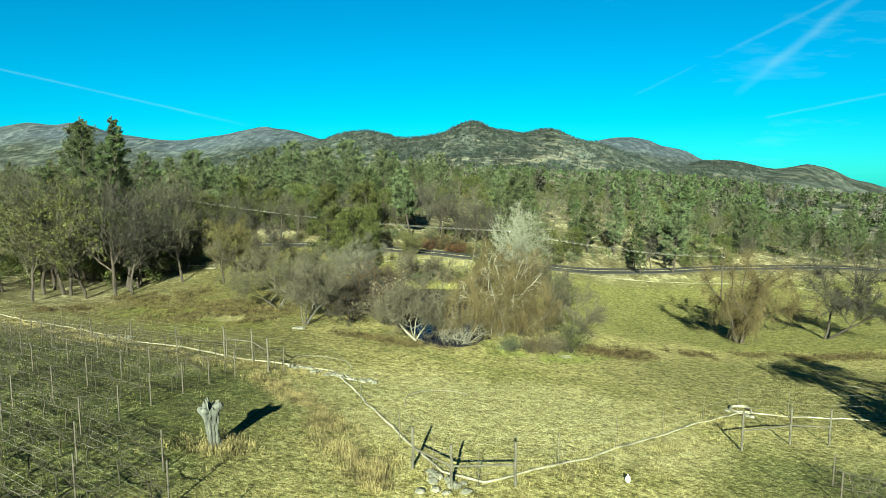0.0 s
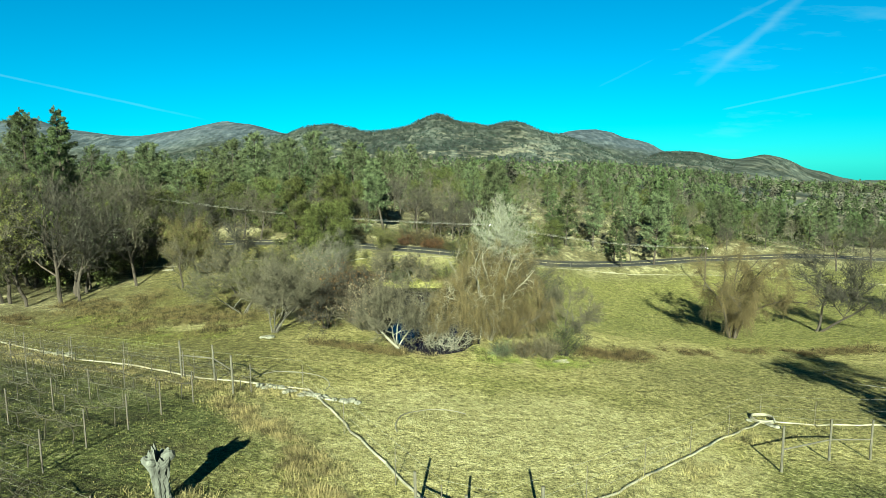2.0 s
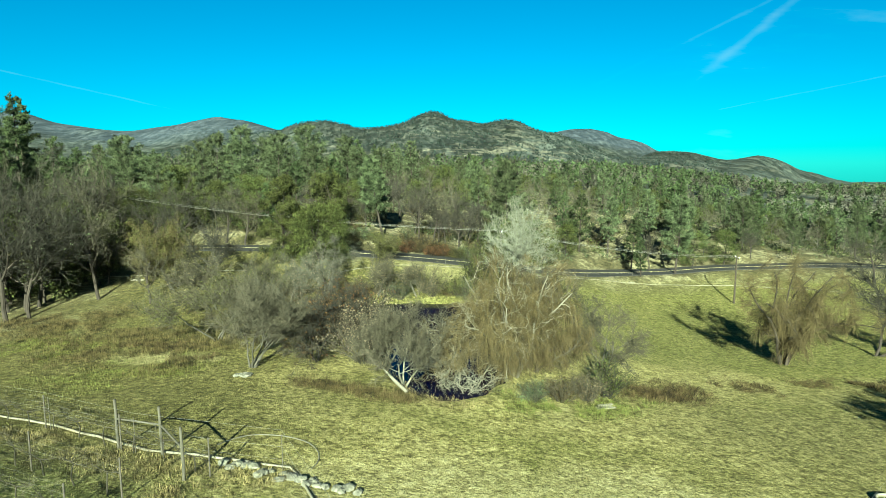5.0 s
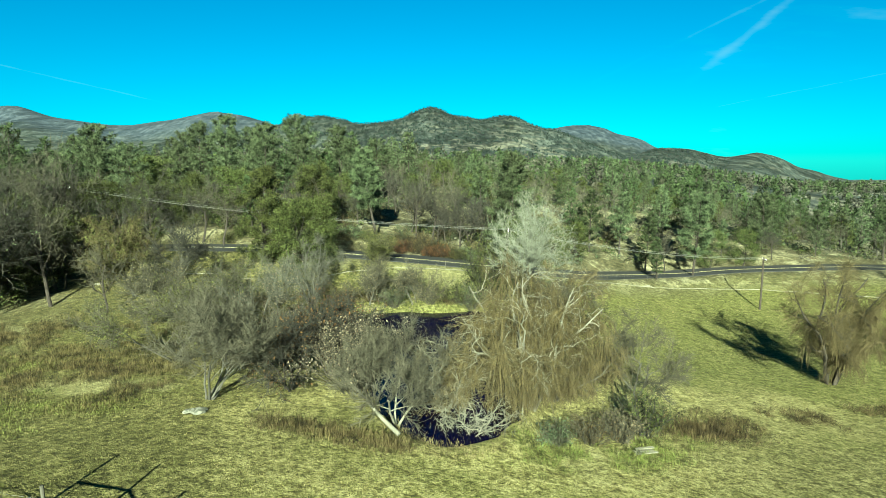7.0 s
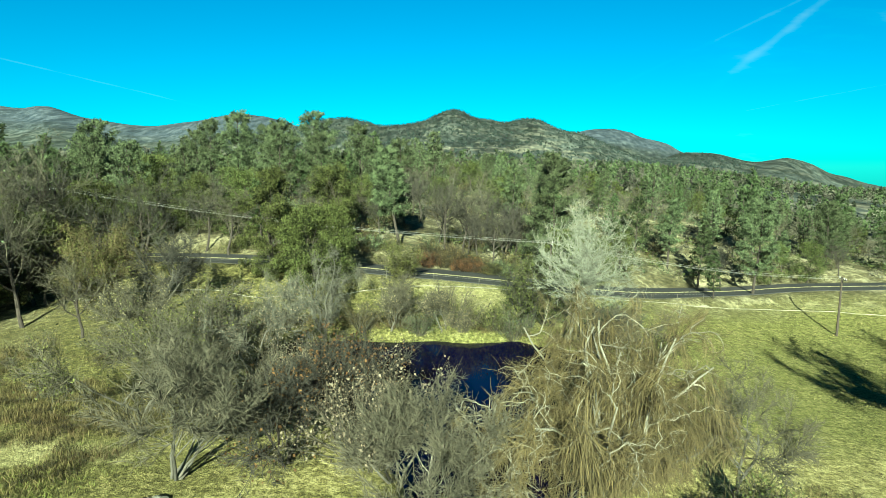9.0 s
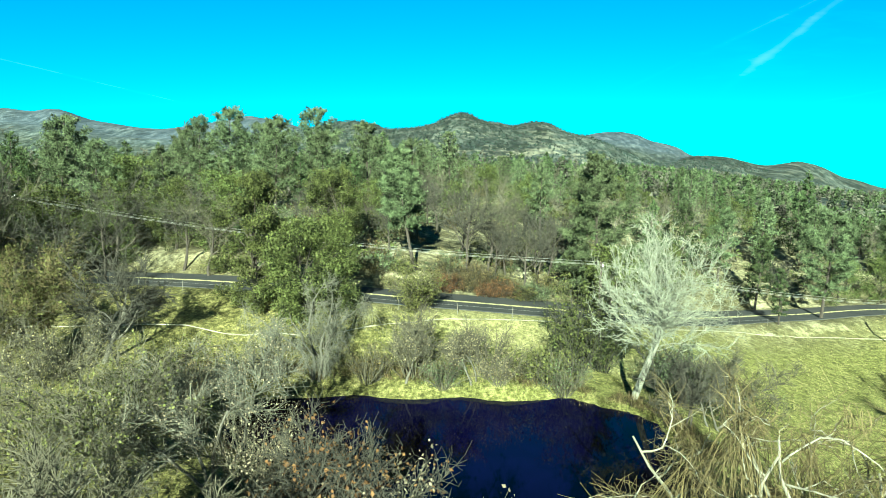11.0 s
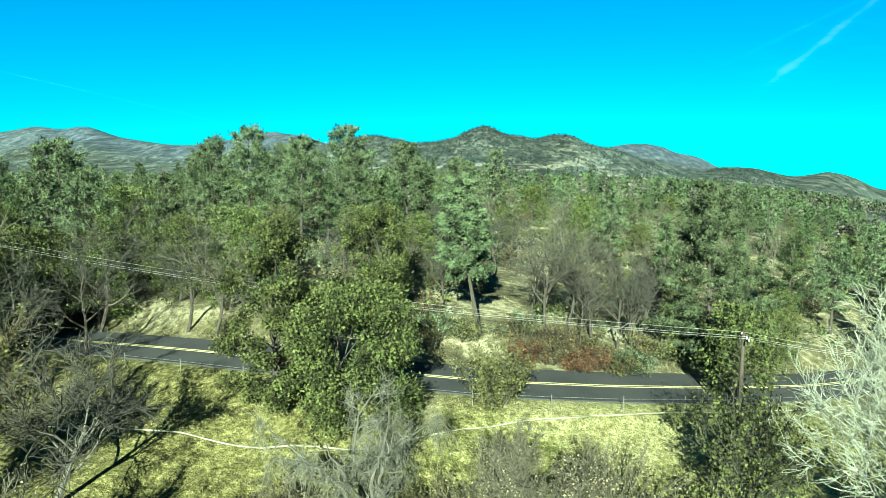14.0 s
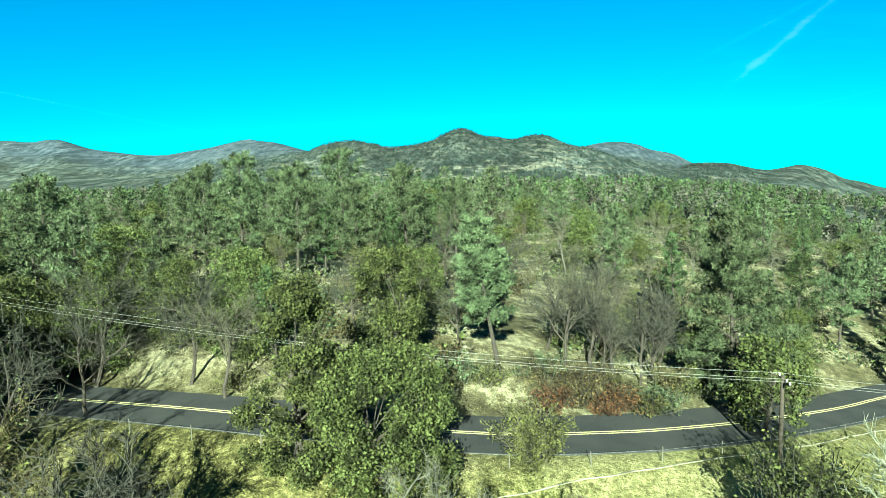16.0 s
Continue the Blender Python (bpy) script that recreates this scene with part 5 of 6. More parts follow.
# ---- fences, pipes, posts ----
def soft_box(bm, size, m, bevel=0.01):
    g = bmesh.ops.create_cube(bm, size=1.0, matrix=m @ Matrix.Diagonal((*size, 1)))
    if bevel:
        bmesh.ops.bevel(bm, geom=list({e for v in g["verts"] for e in v.link_edges}), offset=bevel, segments=1, affect="EDGES")


def round_post(r, tall, rad, sides=8):
    """A weathered round post with a slightly uneven shaft and a cut top."""
    t = Tubes()
    pts = [np.array([0.012 * r.normal(), 0.012 * r.normal(), z]) for z in np.linspace(-0.3, tall, 6)]
    t.tube(pts, [rad * (1.05 - 0.08 * i / 5 + 0.04 * r.normal()) for i in range(6)], sides)
    t.tube([pts[-1], pts[-1] + np.array([0, 0, 0.015])], [rad * 0.97, rad * 0.8], sides)
    return t


def strut(a, b, rad, sides=8):
    t = Tubes()
    a, b = np.array(a, float), np.array(b, float)
    t.tube([a + (b - a) * k / 4 for k in range(5)], [rad * (1 - 0.06 * (k % 2)) for k in range(5)], sides)
    return t


pr = np.random.default_rng(2)
M["post"] = woody("post_wood", (0.06, 0.055, 0.04), (0.26, 0.24, 0.18), 9.0)


def fence_brace(corners, tall, label, rail_at=0.5):
    """A corner brace: stout posts joined by rails."""
    x0, y0 = corners[0]
    ob = thing("fence_brace", label, "fence", "fence braces", (x0, y0, h(x0, y0)))
    tops = []
    for x, y in corners:
        p = round_post(pr, tall * (0.97 + 0.06 * pr.random()), 0.062).make("post", M["post"], ob, smooth_shade=False)
        p.location = (x - x0, y - y0, h(x, y) - h(x0, y0))
        tops.append(np.array([x - x0, y - y0, h(x, y) - h(x0, y0)]))
    for a, b in zip(tops, tops[1:]):
        strut(a + [0, 0, tall * rail_at], b + [0, 0, tall * rail_at], 0.045).make("rail", M["post"], ob)
    return ob


fence_brace([(-2.7, 26.5), (-0.9, 25.0), (1.9, 26.1)], 2.0, "weathered wooden corner brace of the deer fence")
fence_brace([(15.6, 34.9), (19.4, 37.0), (22.1, 37.6)], 2.4, "weathered wooden fence brace of three posts")
fence_brace([(-18.2, 43.1), (-15.9, 42.5), (-13.9, 40.0)], 2.35, "weathered wooden fence brace beside the vineyard", 0.62)

LINE = [(-75, 79), (-52.7, 64.8), (-39.1, 56.3), (-27.6, 47.9), (-16.8, 42.9), (-9.9, 42.2), (-6.3, 35.3), (-3.3, 29.7), (-1.4, 26.4), (0.6, 25.9), (4.6, 29.5), (11.8, 36.5), (19.3, 43.7), (22.7, 43.4), (29.7, 44.4), (60, 48)]


def along(line, step):
    """Places along a line of corners, at even steps."""
    out = []
    for (x0, y0), (x1, y1) in zip(line, line[1:]):
        n = max(1, int(math.hypot(x1 - x0, y1 - y0) / step))
        out += [(x0 + (x1 - x0) * k / n, y0 + (y1 - y0) * k / n) for k in range(n)]
    return out + [line[-1]]


def ground_pipe(name, line, rad, mat, label, step=1.0, wobble=0.05, category="pipe", piece=6.0):
    """A pipe that lies on the grass in lengths, each a part, with sleeves at the joints."""
    pts = along(line, step)
    x0, y0 = pts[0]
    ob = thing(name, label, category, at=(x0, y0, h(x0, y0)))
    n = max(2, int(piece / step))
    ground_z = height(np.array([p[0] for p in pts]), np.array([p[1] for p in pts]))
    loc = [np.array([x - x0 + wobble * pr.normal(), y - y0 + wobble * pr.normal(), z - h(x0, y0) + rad * 0.75]) for (x, y), z in zip(pts, ground_z)]
    for i in range(0, len(loc) - 1, n):
        seg = loc[i:i + n + 1]
        if len(seg) < 2:
            break
        t = Tubes()
        t.tube(seg, [rad] * len(seg), 8)
        t.make("pipe_length", mat, ob, smooth_shade=True)
        c = Tubes()
        d = unit(seg[1] - seg[0])
        c.tube([seg[0] - d * 0.12, seg[0] + d * 0.12], [rad * 1.2, rad * 1.2], 8)
        c.make("sleeve", mat, ob, smooth_shade=True)
    return ob


ground_pipe("pipe", LINE, 0.058, M["pipe"], "long pale pipe lying along the foot of the deer fence")
ground_pipe("pipe", [(x, float(eased(PATH_X, PATH_Y, x))) for x in range(-100, 110, 3)], 0.045, M["pipe"], "long pale pipe lying across the far meadow", 1.5)


def hose(line, label):
    pts = along(line, 0.5)
    x0, y0 = pts[0]
    t = Tubes()
    zs = height(np.array([p[0] for p in pts]), np.array([p[1] for p in pts]))
    t.tube([(x - x0, y - y0, z - zs[0] + 0.03) for (x, y), z in zip(pts, zs)], [0.03] * len(pts), 5)
    ob = t.make("garden_hose", M["hose"])
    ob.location = (x0, y0, zs[0])
    return tagged(ob, label, "hose", "hoses")


def arc(cx, cy, rx, ry, a0, a1, n=14):
    return [(cx + rx * math.cos(radians(a0 + (a1 - a0) * k / n)), cy + ry * math.sin(radians(a0 + (a1 - a0) * k / n))) for k in range(n + 1)]


hose(arc(-1.6, 37.0, 2.6, 3.4, 200, 60), "thin black hose curved on the meadow grass")
hose(arc(-11.5, 43.2, 2.6, 2.6, 160, -20), "thin black hose curled beyond the fence")
hose(arc(37.0, 58.0, 4.0, 4.0, 250, 110), "thin black hose curved on the meadow grass")

# deer fence: thin posts and wires along the pipe
fx, fy = LINE[1]
deer = thing("deer_fence", "tall thin wire deer fence round the vineyard", "fence", at=(fx, fy, h(fx, fy)))
stakes = [p for p in along([(x - 0.35, y - 0.3) for x, y in LINE[1:15]], 4.4)]
steel_post = None
for x, y in stakes:
    z = h(x, y)
    if steel_post is None:
        t = Tubes()
        t.tube([(0, 0, -0.3), (0, 0, 1.0), (0.01, 0, 1.7)], [0.02, 0.018, 0.017], 5)
        steel_post = t.make("fence_post", M["steel"], deer)
        p = steel_post
    else:
        p = new("fence_post", steel_post.data)
        p.parent = deer
    p.location = (x - fx, y - fy, z - h(fx, fy))
for up in (0.5, 1.1, 1.9):
    t = Tubes()
    t.tube([(x - fx, y - fy, h(x, y) - h(fx, fy) + up) for x, y in stakes], [0.004] * len(stakes), 3)
    t.make("wire", M["wire"], deer)

# stakes along the near side of the road
road_fence = thing("roadside_fence", "low wire fence of thin pale stakes along the road", "fence", at=(-14, 93.6, h(-14, 93.6)))
tops = []
for k in range(15):
    x = -34 + 4.6 * k
    y = float(eased(ROAD_X, ROAD_Y, x)) - 1.5
    p = round_post(pr, 0.75 + 0.15 * pr.random(), 0.03, 6).make("stake", M["wood"], road_fence)
    p.location = (x + 14, y - 93.6, h(x, y) - h(-14, 93.6))
    tops.append((x + 14, y - 93.6, h(x, y) - h(-14, 93.6) + 0.7))
t = Tubes()
t.tube(tops, [0.006] * len(tops), 3)
t.make("wire", M["wire"], road_fence)

# ---- utility poles and wires ----
POLES = [(-52.0, 106.5, 8.2), (5.7, 97.6, 6.9), (44.0, 110.0, 7.6)]
AXIS = np.array([0.17, 0.985])
for x, y, tall in POLES:
    ob = thing("utility_pole", "dark wooden utility pole with one crossarm", "utility pole", "utility poles", (x, y, h(x, y)))
    t = Tubes()
    t.tube([(0, 0, -0.4), (0.01, 0, tall * 0.5), (0, 0, tall)], [0.15, 0.13, 0.10], 10)
    t.make("shaft", M["pole"], ob, smooth_shade=True)
    bm = bmesh.new()
    soft_box(bm, (0.10, 2.0, 0.12), Matrix.Translation((0.12, 0, tall - 0.35)) @ Matrix.Rotation(-math.atan2(AXIS[0], AXIS[1]), 4, "Z"))
    part("crossarm", bm, M["pole"], ob)
    for o in (-0.9, -0.35, 0.9):
        t = Tubes()
        c = np.array([0.12 + AXIS[0] * o, AXIS[1] * o, tall - 0.29])
        t.tube([c, c + [0, 0, 0.06], c + [0, 0, 0.10], c + [0, 0, 0.16]], [0.03, 0.045, 0.03, 0.035], 7)
        t.make("insulator", M["white"], ob)
for o in (-0.9, -0.35, 0.9):
    ob = None
    for (xa, ya, ta), (xb, yb, tb) in zip(POLES, POLES[1:]):
        a = np.array([xa + 0.12 + AXIS[0] * o, ya + AXIS[1] * o, h(xa, ya) + ta - 0.13])
        b = np.array([xb + 0.12 + AXIS[0] * o, yb + AXIS[1] * o, h(xb, yb) + tb - 0.13])
        t = Tubes()
        t.tube([a + (b - a) * s - np.array([0, 0, 4 * 0.9 * s * (1 - s)]) for s in np.linspace(0, 1, 17)], [0.008] * 17, 4)
        ob = t.make("power_line", M["wire"])
        tagged(ob, "sagging bare power line between utility poles", "power line", "power lines")


# ---- stump, rocks, odds and ends ----
def dead_stump(x, y):
    """A tall broken trunk: flared foot, furrowed and leaning sides, a split hollow top with stubs of limbs."""
    r = np.random.default_rng(8)
    ob = thing("tree_stump", "tall grey dead stump with a broken hollow top", "stump", at=(x, y, h(x, y)))
    rings, sides, tall = 34, 48, 2.1
    jag = [0.05 * r.normal() + (0.16 if k % 16 < 5 else -0.12) for k in range(sides)]
    v, f = [], []
    for i in range(rings):
        t = i / (rings - 1)
        waist = 0.27 - 0.05 * math.sin(math.pi * min(1.0, t * 1.3)) + 0.11 * max(0.0, t - 0.68) * 3
        for k in range(sides):
            a = 2 * math.pi * k / sides
            flare = 0.30 * max(0.0, 0.22 - t) * 4.5 * (0.45 + 0.55 * max(0.0, math.cos(2.5 * a + 0.4)))
            rad = waist + flare + 0.05 * math.sin(3 * a + 3 * t) * (0.4 + t) + 0.04 * abs(math.sin(5.5 * a + 2.5 * t + math.sin(9 * t))) + 0.022 * math.sin(9 * a - 7 * t) + 0.012 * r.normal()
            z = -0.2 + (tall + 0.2) * t + (jag[k] * (t - 0.6) / 0.4 if t > 0.6 else 0)
            v.append((rad * math.cos(a) - 0.26 * t - 0.06 * math.sin(4 * t), rad * math.sin(a) * 0.85, z))
    for i in range(rings - 1):
        for k in range(sides):
            p, q = i * sides + k, i * sides + (k + 1) % sides
            f.append((p, q, q + sides, p + sides))
    base, top0 = len(v), (rings - 1) * sides
    cx = -0.26 - 0.06 * math.sin(4)
    for k in range(sides):
        ax, ay, az = v[top0 + k]
        v.append((cx + (ax - cx) * 0.62, ay * 0.62, az - 0.10))
    for k in range(sides):
        v.append((cx + (v[top0 + k][0] - cx) * 0.45, v[top0 + k][1] * 0.45, tall - 0.75))
    for k in range(sides):
        n1 = (k + 1) % sides
        f += [(top0 + k, top0 + n1, base + n1, base + k), (base + k, base + n1, base + sides + n1, base + sides + k)]
    f.append(tuple(base + sides + k for k in range(sides)))
    mesh_object("trunk", v, f, M["stump"], ob)
    for ang, z, ln, rad in ((3.0, 1.62, 0.40, 0.17), (0.1, 1.86, 0.34, 0.19), (4.4, 1.78, 0.28, 0.13)):
        t = Tubes()
        d = np.array([math.cos(ang), math.sin(ang), 0.55])
        p = np.array([cx + 0.2 * math.cos(ang), 0.2 * math.sin(ang), z])
        t.tube([p, p + d * ln * 0.4, p + d * ln * 0.8, p + d * ln], [rad, rad * 1.1, rad * 0.9, rad * 0.5], 9)
        t.make("broken_limb", M["stump"], ob)
    return ob


M["stump"] = woody("dead_wood", (0.035, 0.035, 0.03), (0.34, 0.35, 0.30), 4.0)
dead_stump(-11.4, 25.7)


def boulder(r, size):
    """An uneven stone."""
    bm = bmesh.new()
    bmesh.ops.create_icosphere(bm, subdivisions=2, radius=1.0)
    for v in bm.verts:
        k = 1 + 0.35 * noise.noise(v.co * 1.3 + Vector((r.random() * 9, 0, 0))) + 0.12 * r.normal() * 0.5
        v.co = Vector((v.co.x * size[0] * k, v.co.y * size[1] * k, max(v.co.z, -0.4) * size[2] * k))
    return bm


def rocks(places, label):
    x0, y0 = places[0][:2]
    ob = thing("rock_pile", label, "rocks", "rock piles", (x0, y0, h(x0, y0)))
    r = np.random.default_rng(int(abs(x0) * 10))
    for x, y, s in places:
        p = part("rock", boulder(r, (s, s * 0.8, s * 0.45)), M["rock"], ob)
        p.location = (x - x0, y - y0, h(x, y) - h(x0, y0) + 0.05)
        p.rotation_euler = (0, 0, r.random() * 6)


rr = np.random.default_rng(4)
rocks([(-12.9 + 2.9 * k / 9 + 0.1 * rr.normal(), 42.1 - 0.10 * k + 0.28 * rr.normal(), 0.20 + 0.14 * rr.random()) for k in range(20)], "bank of pale stones at the bend of the fence")
rocks([(-1.0 + 0.7 * rr.normal(), 25.2 + 0.5 * rr.normal(), 0.18 + 0.14 * rr.random()) for k in range(14)], "pale stones heaped round a fence post")
rocks([(19.3 + 0.6 * rr.normal(), 43.0 + 0.3 * rr.normal(), 0.16 + 0.12 * rr.random()) for k in range(8)], "pale stones at the corner of the pipe")
coil = thing("pipe_coil", "round coil of pale pipe at the corner of the pipe line", "pipe", at=(19.4, 43.9, h(19.4, 43.9)))
for up, wide in ((0.10, 0.72), (0.20, 0.66)):
    t = Tubes()
    t.tube([(wide * math.cos(a), wide * math.sin(a), up + 0.03 * math.sin(3 * a)) for a in np.linspace(0, 6.3, 29)], [0.06] * 29, 6)
    t.make("loop", M["pipe"], coil, smooth_shade=True)
rocks([(-30.5 + 0.7 * rr.normal(), 50.0 + 0.3 * rr.normal(), 0.22 + 0.15 * rr.random()) for k in range(6)], "pale stones beside the pipe")
rocks([(-16.6 + 0.4 * rr.normal(), 56.6 + 0.2 * rr.normal(), 0.25 + 0.15 * rr.random()) for k in range(4)], "pale stones at the foot of the bare tree")


def planks(x, y, rz, count, size, label, mat="wood"):
    ob = thing("plank_pile", label, "planks", "planks", (x, y, h(x, y)), rz)
    for k in range(count):
        bm = bmesh.new()
        soft_box(bm, (size * (0.8 + 0.3 * rr.random()), 0.22, 0.06), Matrix.Translation((0.15 * rr.normal(), 0.24 * k, 0.06 + 0.02 * k)) @ Matrix.Rotation(0.15 * rr.normal(), 4, "Z"), 0.012)
        part("plank", bm, M[mat], ob)


planks(8.6, 56.3, 12, 3, 1.3, "pale boards lying at the pond's corner", "pipe")
planks(29.0, 115.6, 5, 3, 2.2, "pale boards lying in the grass by the pipe", "pipe")
planks(-39.5, 90.3, -5, 3, 2.0, "pale boards lying in the grass by the pipe", "pipe")

jug = thing("plastic_jug", "white plastic jug standing on the slope", "jug", at=(7.4, 28.2, h(7.4, 28.2)), scale=0.75)
t = Tubes()
t.tube([(0, 0, 0), (0, 0, 0.04), (0, 0, 0.30), (0, 0, 0.38), (0, 0, 0.45)], [0.13, 0.15, 0.15, 0.07, 0.05], 12)
t.make("body", M["white"], jug, smooth_shade=True)
t = Tubes()
t.tube([(0, 0, 0.45), (0, 0, 0.50)], [0.055, 0.05], 10)
t.make("cap", M["white"], jug)

log = Tubes()
log.tube([(-5.2, 54.9, h(-5.2, 54.9) + 0.1), (-6.1, 55.3, h(-6.1, 55.3) + 0.75), (-7.0, 55.8, h(-7.0, 55.8) + 1.5)], [0.13, 0.11, 0.07], 8)
tagged(log.make("fallen_log", M["bark_pale"]), "pale broken log leaning on the pond bank", "log")

# ---- vineyard ----
ROW = np.array([-0.90, 0.436])
ENDS = [(-13.0, 40.5, 34), (-15.3, 37.7, 36), (-15.9, 35.2, 36), (-16.3, 32.7, 36), (-16.8, 30.2, 36), (-16.9, 27.5, 36), (-12.4, 22.9, 40), (-10.8, 20.2, 40), (-9.0, 17.4, 40), (-7.0, 14.4, 40), (-5.0, 11.5, 38), (18.5, 30.9, -14), (17.5, 28.5, -16)]


def grapevine(seed):
    """A pruned vine: crooked trunk, two arms along the wire, short canes."""
    r = np.random.default_rng(seed)
    ob = thing("grapevine", "pruned leafless grapevine on a trellis wire", "grapevine", "grapevines")
    tp, tr, td = bend(r, np.array([0, 0, -0.1]), np.array([0.1 * r.normal(), 0.1 * r.normal(), 1.0]), 1.0, 0.035, 5, 0.16, 0.0, 0.7)
    t = Tubes()
    t.tube(tp, tr, 5)
    t.make("trunk", M["vine"], ob)
    arms = []
    for s in (-1, 1):
        ap, ar, ad = bend(r, tp[-1], np.array([s * ROW[0], s * ROW[1], 0.15]), 0.85, 0.022, 4, 0.10, 0.0, 0.6)
        t = Tubes()
        t.tube(ap, ar, 4)
        t.make("arm", M["vine"], ob)
        arms.append((ap, ar))
    q, qd, _ = on_branches(r, arms, 26, 0.1, 1.0)
    t = Tubes()
    t.rods(r, q, dirs(r, 26) * 0.9 + np.array([0, 0, 0.6]), 0.35 + 0.65 * r.random(26), np.full(26, 0.011), 3, 0.35, -0.05, 0.6)
    tagged(t.make("cane_spray", M["vine"], ob), kind="stuff")
    return ob


m, n = material("dull_wire")
finish(n, n.ramp(n.noise(n.add("ShaderNodeTexCoord").outputs["Object"], 0.4), [(0.4, (0.03, 0.03, 0.025)), (0.65, (0.13, 0.13, 0.11))]), 0.6, metal=0.3)
M["wire_dark"] = m
M["vine"] = woody("vine_wood", (0.025, 0.022, 0.015), (0.12, 0.105, 0.068), 12.0)
vines = [grapevine(s) for s in range(4)]
free = list(vines)
for n, (ex, ey, ln) in enumerate(ENDS):
    trellis = thing("vine_trellis", "row of thin posts and wires for grapevines", "trellis", "vineyard rows", (ex, ey, h(ex, ey)))
    line, way, ln = [], (ROW if ln > 0 else -ROW), abs(ln)
    for k in range(int(ln / 5.5) + 1):
        x, y = ex + way[0] * 5.5 * k, ey + way[1] * 5.5 * k
        z = h(x, y)
        p = new("trellis_post", bpy.data.meshes.get("trellis_post")) if "trellis_post" in bpy.data.meshes else None
        if p is None:
            t = Tubes()
            t.tube([(0, 0, -0.3), (0, 0, 0.9), (0.01, 0, 1.75)], [0.035, 0.034, 0.032], 5)
            p = t.make("trellis_post", M["steel"])
        p.parent = trellis
        p.location = (x - ex, y - ey, z - h(ex, ey))
        line.append((x - ex, y - ey, z - h(ex, ey)))
    for up in (0.95, 1.35, 1.65):
        t = Tubes()
        t.tube([(a, b, c + up) for a, b, c in line], [0.0035] * len(line), 3)
        t.make("wire", M["wire_dark"], trellis)
    for k in range(int(ln / 1.9)):
        x, y = ex + way[0] * (0.9 + 1.9 * k), ey + way[1] * (0.9 + 1.9 * k)
        if x < -46:
            break
        m = pose(x, y, h(x, y), 0, 0, (180 if rng.random() < 0.5 else 0) + rng.uniform(-6, 6))
        if free:
            free.pop().matrix_basis = m
        else:
            copy_thing(vines[rng.randrange(4)], m)


# ---- grass and weeds ----
def tufts(name, label, xs, ys, tall, blades, mat, spread=0.12, wide=0.03, category="grass"):
    """Clumps of blades on the ground."""
    r = np.random.default_rng(len(xs) + int(tall * 100))
    zs = height(xs, ys)
    n = len(xs) * blades
    p = np.repeat(np.stack([xs, ys, zs - 0.02], -1), blades, 0)
    p[:, :2] += spread * r.normal(size=(n, 2))
    d = np.stack([0.45 * r.normal(size=n), 0.45 * r.normal(size=n), np.ones(n)], -1)
    t = Tubes()
    t.leaves(p, d, dirs(r, n), np.repeat(tall * (0.5 + 0.8 * r.random(len(xs))), blades) * (0.6 + 0.6 * r.random(n)), wide * (0.7 + 0.6 * r.random(n)))
    return tagged(t.make(name, mat), label, category, kind="stuff")


gr = np.random.default_rng(12)


def scatter(n, x0, x1, y0, y1, patch=0.0, size=6.0, seed=50):
    """Random places, in drifts when patch is above zero."""
    xs, ys = x0 + (x1 - x0) * gr.random(n), y0 + (y1 - y0) * gr.random(n)
    keep = (fbm(xs / size, ys / size, 3, seed) > patch) & (pond_edge(xs, ys) > 1.02)
    ry = eased(ROAD_X, ROAD_Y, xs)
    keep &= (ys < ry - 0.6) | (ys > ry + ROAD_WIDE + 0.8)
    return xs[keep], ys[keep]


def beside(line, n, off, width):
    """Random places along a line, set off to its side."""
    pts = np.array(along(line, 0.5))
    k = gr.integers(0, len(pts) - 1, n)
    d = unit(pts[k + 1] - pts[k])
    side = np.stack([d[:, 1], -d[:, 0]], -1)
    q = pts[k] + side * (off + width * gr.normal(size=n))[:, None] + d * gr.random(n)[:, None]
    return q[:, 0], q[:, 1]


def drifts(xs, ys, patch, size, seed):
    """Keeps the places where drifts of growth lie."""
    keep = (fbm(xs / size, ys / size, 3, seed) > patch) & (pond_edge(xs, ys) > 1.03)
    return xs[keep], ys[keep]


tufts("dry_grass", "tall pale dry grass along the edge of the vineyard", *drifts(*beside([(-14.0, 39.0), (-11.0, 35.5), (-7.5, 30.0), (-3.6, 24.5)], 2600, 0.0, 0.7), 0.46, 1.6, 14), 0.34, 7, M["grass"], 0.15, 0.018)
tufts("dry_grass", "pale dry grass along the foot of the fence", *drifts(*beside(LINE[1:6], 4000, 1.5, 0.8), 0.46, 2.0, 15), 0.25, 6, M["grass"], 0.15, 0.018)
tufts("dry_grass", "pale dry grass along the lower fence", *drifts(*beside(LINE[7:14], 3000, 1.0, 0.9), 0.48, 1.5, 16), 0.22, 6, M["grass"], 0.15, 0.018)
tufts("dry_grass", "pale dry grass round the dead stump", -11.4 + 0.8 * gr.normal(size=150), 25.6 + 0.6 * gr.normal(size=150), 0.5, 9, M["grass"], 0.15, 0.02)
rx_, ry_ = -27 + 36 * gr.random(15000), 52 + 36 * gr.random(15000)
edge = pond_edge(rx_, ry_)
keep = (edge > 0.94) & (edge < 1.12) & (fbm(rx_ / 2.2, ry_ / 2.2, 3, 17) > np.where(ry_ < 70, 0.46, 0.60))
tufts("reeds", "straw-coloured grass and reeds round the pond", rx_[keep], ry_[keep], 0.34, 7, M["grass"], 0.22, 0.02, "reeds")
px_, py_ = -27 + 36 * gr.random(9000), 60 + 27 * gr.random(9000)
edge = pond_edge(px_, py_)
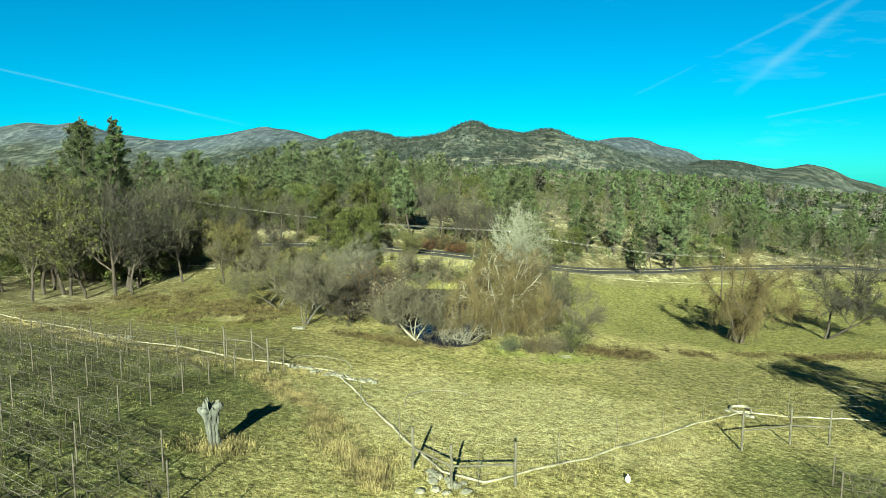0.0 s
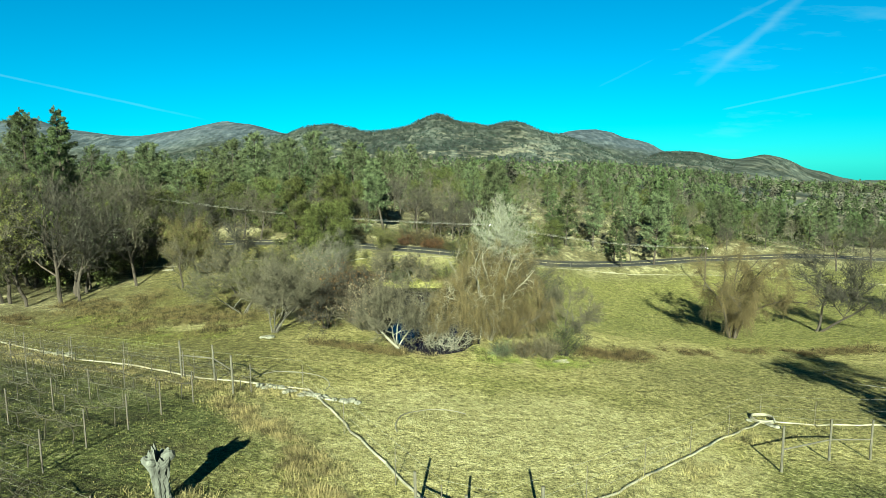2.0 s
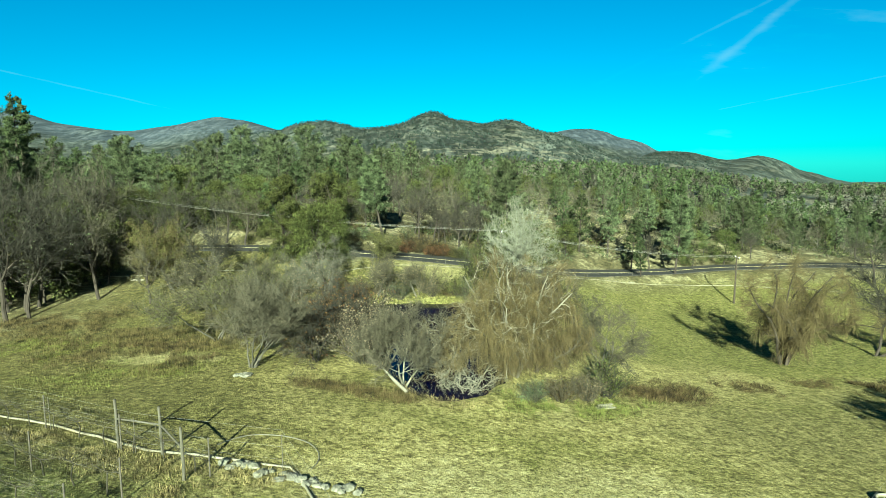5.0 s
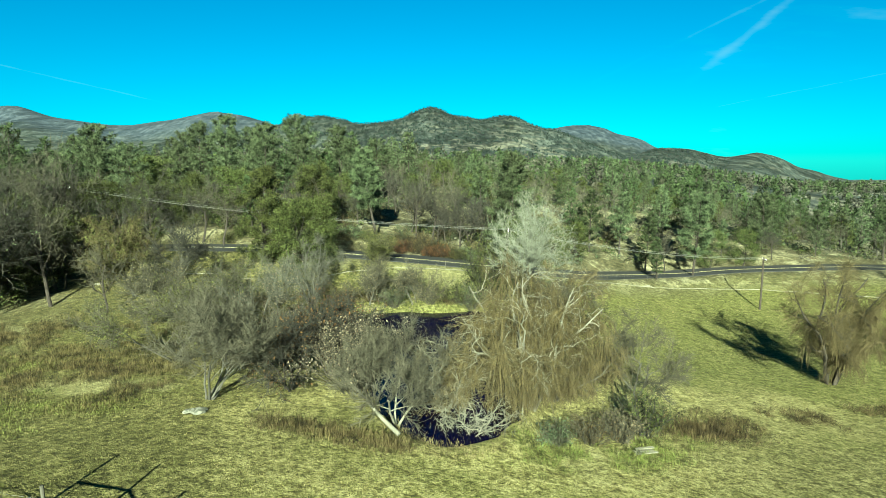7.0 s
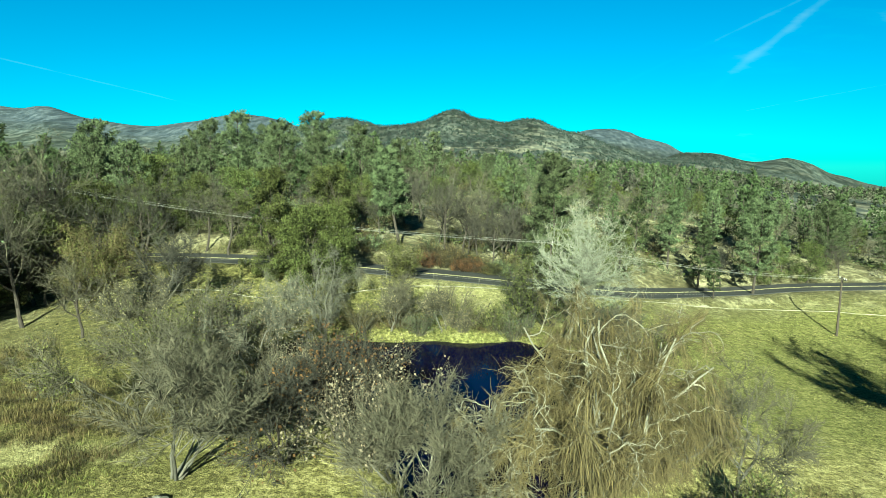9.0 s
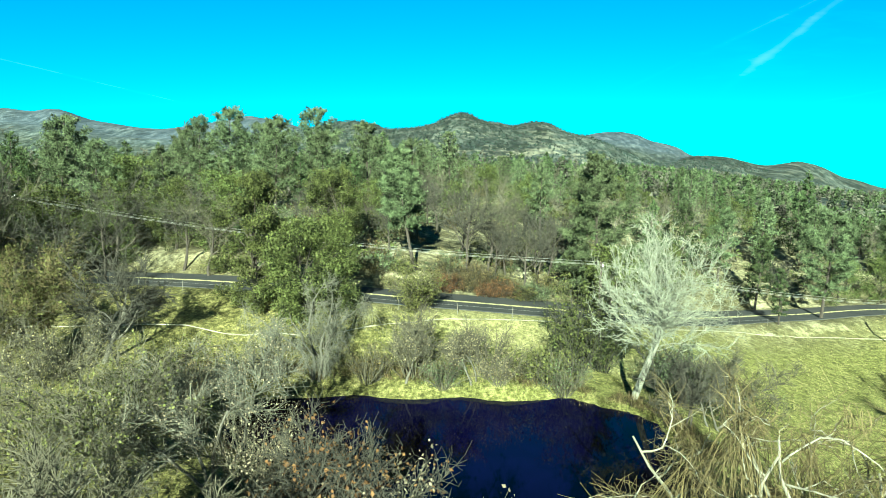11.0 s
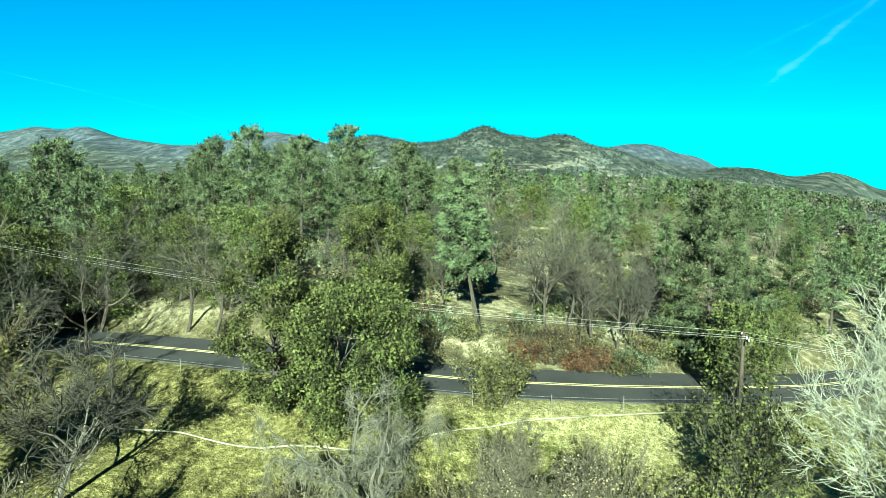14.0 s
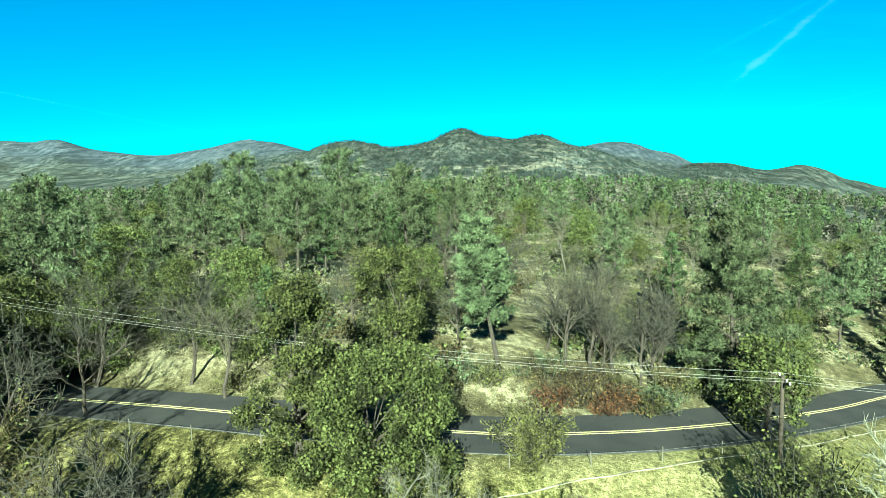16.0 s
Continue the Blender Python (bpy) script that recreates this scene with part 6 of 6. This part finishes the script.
keep = (edge > 0.99) & (edge < 1.10 + 0.08 * fbm(px_ / 2, py_ / 2, 3, 5)) & (fbm(px_ / 3, py_ / 3, 3, 6) > 0.40) & (py_ > 67)
tufts("dark_weeds", "dark brown weeds standing along the water's edge", px_[keep], py_[keep], 0.55, 7, M["weed"], 0.2, 0.035, "weeds")
tufts("meadow_grass", "short straw-coloured tufts all over the meadow", *scatter(14000, -45, 50, 26, 95, 0.45), 0.08, 4, M["grass"], 0.14, 0.03)
tufts("meadow_grass", "short green tufts all over the meadow", *scatter(14000, -45, 50, 22, 95, 0.5, 9.0, 60), 0.08, 4, M["green_grass"], 0.14, 0.03)
tufts("vineyard_grass", "green weeds between the vine rows", *scatter(9000, -48, -4, 12, 50, 0.45, 2.5, 70), 0.10, 5, M["green_grass"], 0.15, 0.035)
tufts("vineyard_grass", "straw tufts between the vine rows", *scatter(3000, -48, -2, 12, 50, 0.52, 2.0, 80), 0.13, 5, M["grass"], 0.12, 0.025)
tufts("slope_grass", "straw tufts on the banks beside the road", *scatter(7000, -60, 60, 86, 128, 0.45, 5.0, 90), 0.2, 5, M["grass"], 0.2, 0.04)
tufts("brown_weeds", "brown weeds in a damp hollow of the meadow", *drifts(*beside([(11, 58), (16, 62), (22, 66), (34, 70), (60, 72)], 3000, 0.0, 1.4), 0.53, 3.5, 18), 0.4, 7, M["weed"], 0.25, 0.03, "weeds")
tufts("brown_weeds", "brown weeds along a ditch beside the meadow", *drifts(*beside([(-52, 70), (-40, 65), (-30, 63.5), (-20, 62)], 3600, 0.0, 1.8), 0.54, 3.0, 19), 0.4, 7, M["weed"], 0.25, 0.03, "weeds")
tufts("brown_weeds", "rusty weeds on the wet bank of the ditch", *drifts(*beside([(-46, 78), (-38, 74), (-28, 72), (-24, 68)], 3600, 0.0, 2.4), 0.54, 2.5, 20), 0.45, 7, M["weed"], 0.28, 0.03, "weeds")
tufts("brown_weeds", "dark weeds along the bank of the pond", *beside([(-13, 56.0), (-8, 54.2), (-5, 53.4)], 420, 0.0, 0.6), 0.45, 7, M["weed"], 0.22, 0.03, "weeds")
tufts("green_weeds", "rank green weeds in the damp ground west of the pond", *drifts(*beside([(-40, 70), (-33, 64), (-27, 59), (-22, 55)], 4200, 0.0, 3.0), 0.48, 3.0, 21), 0.19, 7, M["green_grass"], 0.25, 0.03, "weeds")
tufts("brown_weeds", "dark weeds under the trees west of the pond", *drifts(*beside([(-42, 76), (-34, 70), (-26, 64), (-20, 60)], 4200, 0.0, 3.0), 0.50, 2.0, 22), 0.40, 7, M["weed"], 0.25, 0.035, "weeds")
tufts("brown_weeds", "patch of rank brown weeds on the meadow beyond the pond corner", 13.7 + 1.9 * gr.normal(size=420), 61.3 + 1.1 * gr.normal(size=420), 0.5, 8, M["weed"], 0.25, 0.035, "weeds")
tufts("dry_grass", "olive and straw grass on the pond bank under the willow", *drifts(*beside([(0.5, 54.6), (4.0, 54.4), (8.0, 55.6), (11.5, 60.0)], 1500, 0.0, 1.2), 0.46, 1.8, 23), 0.28, 6, M["green_grass"], 0.2, 0.025)
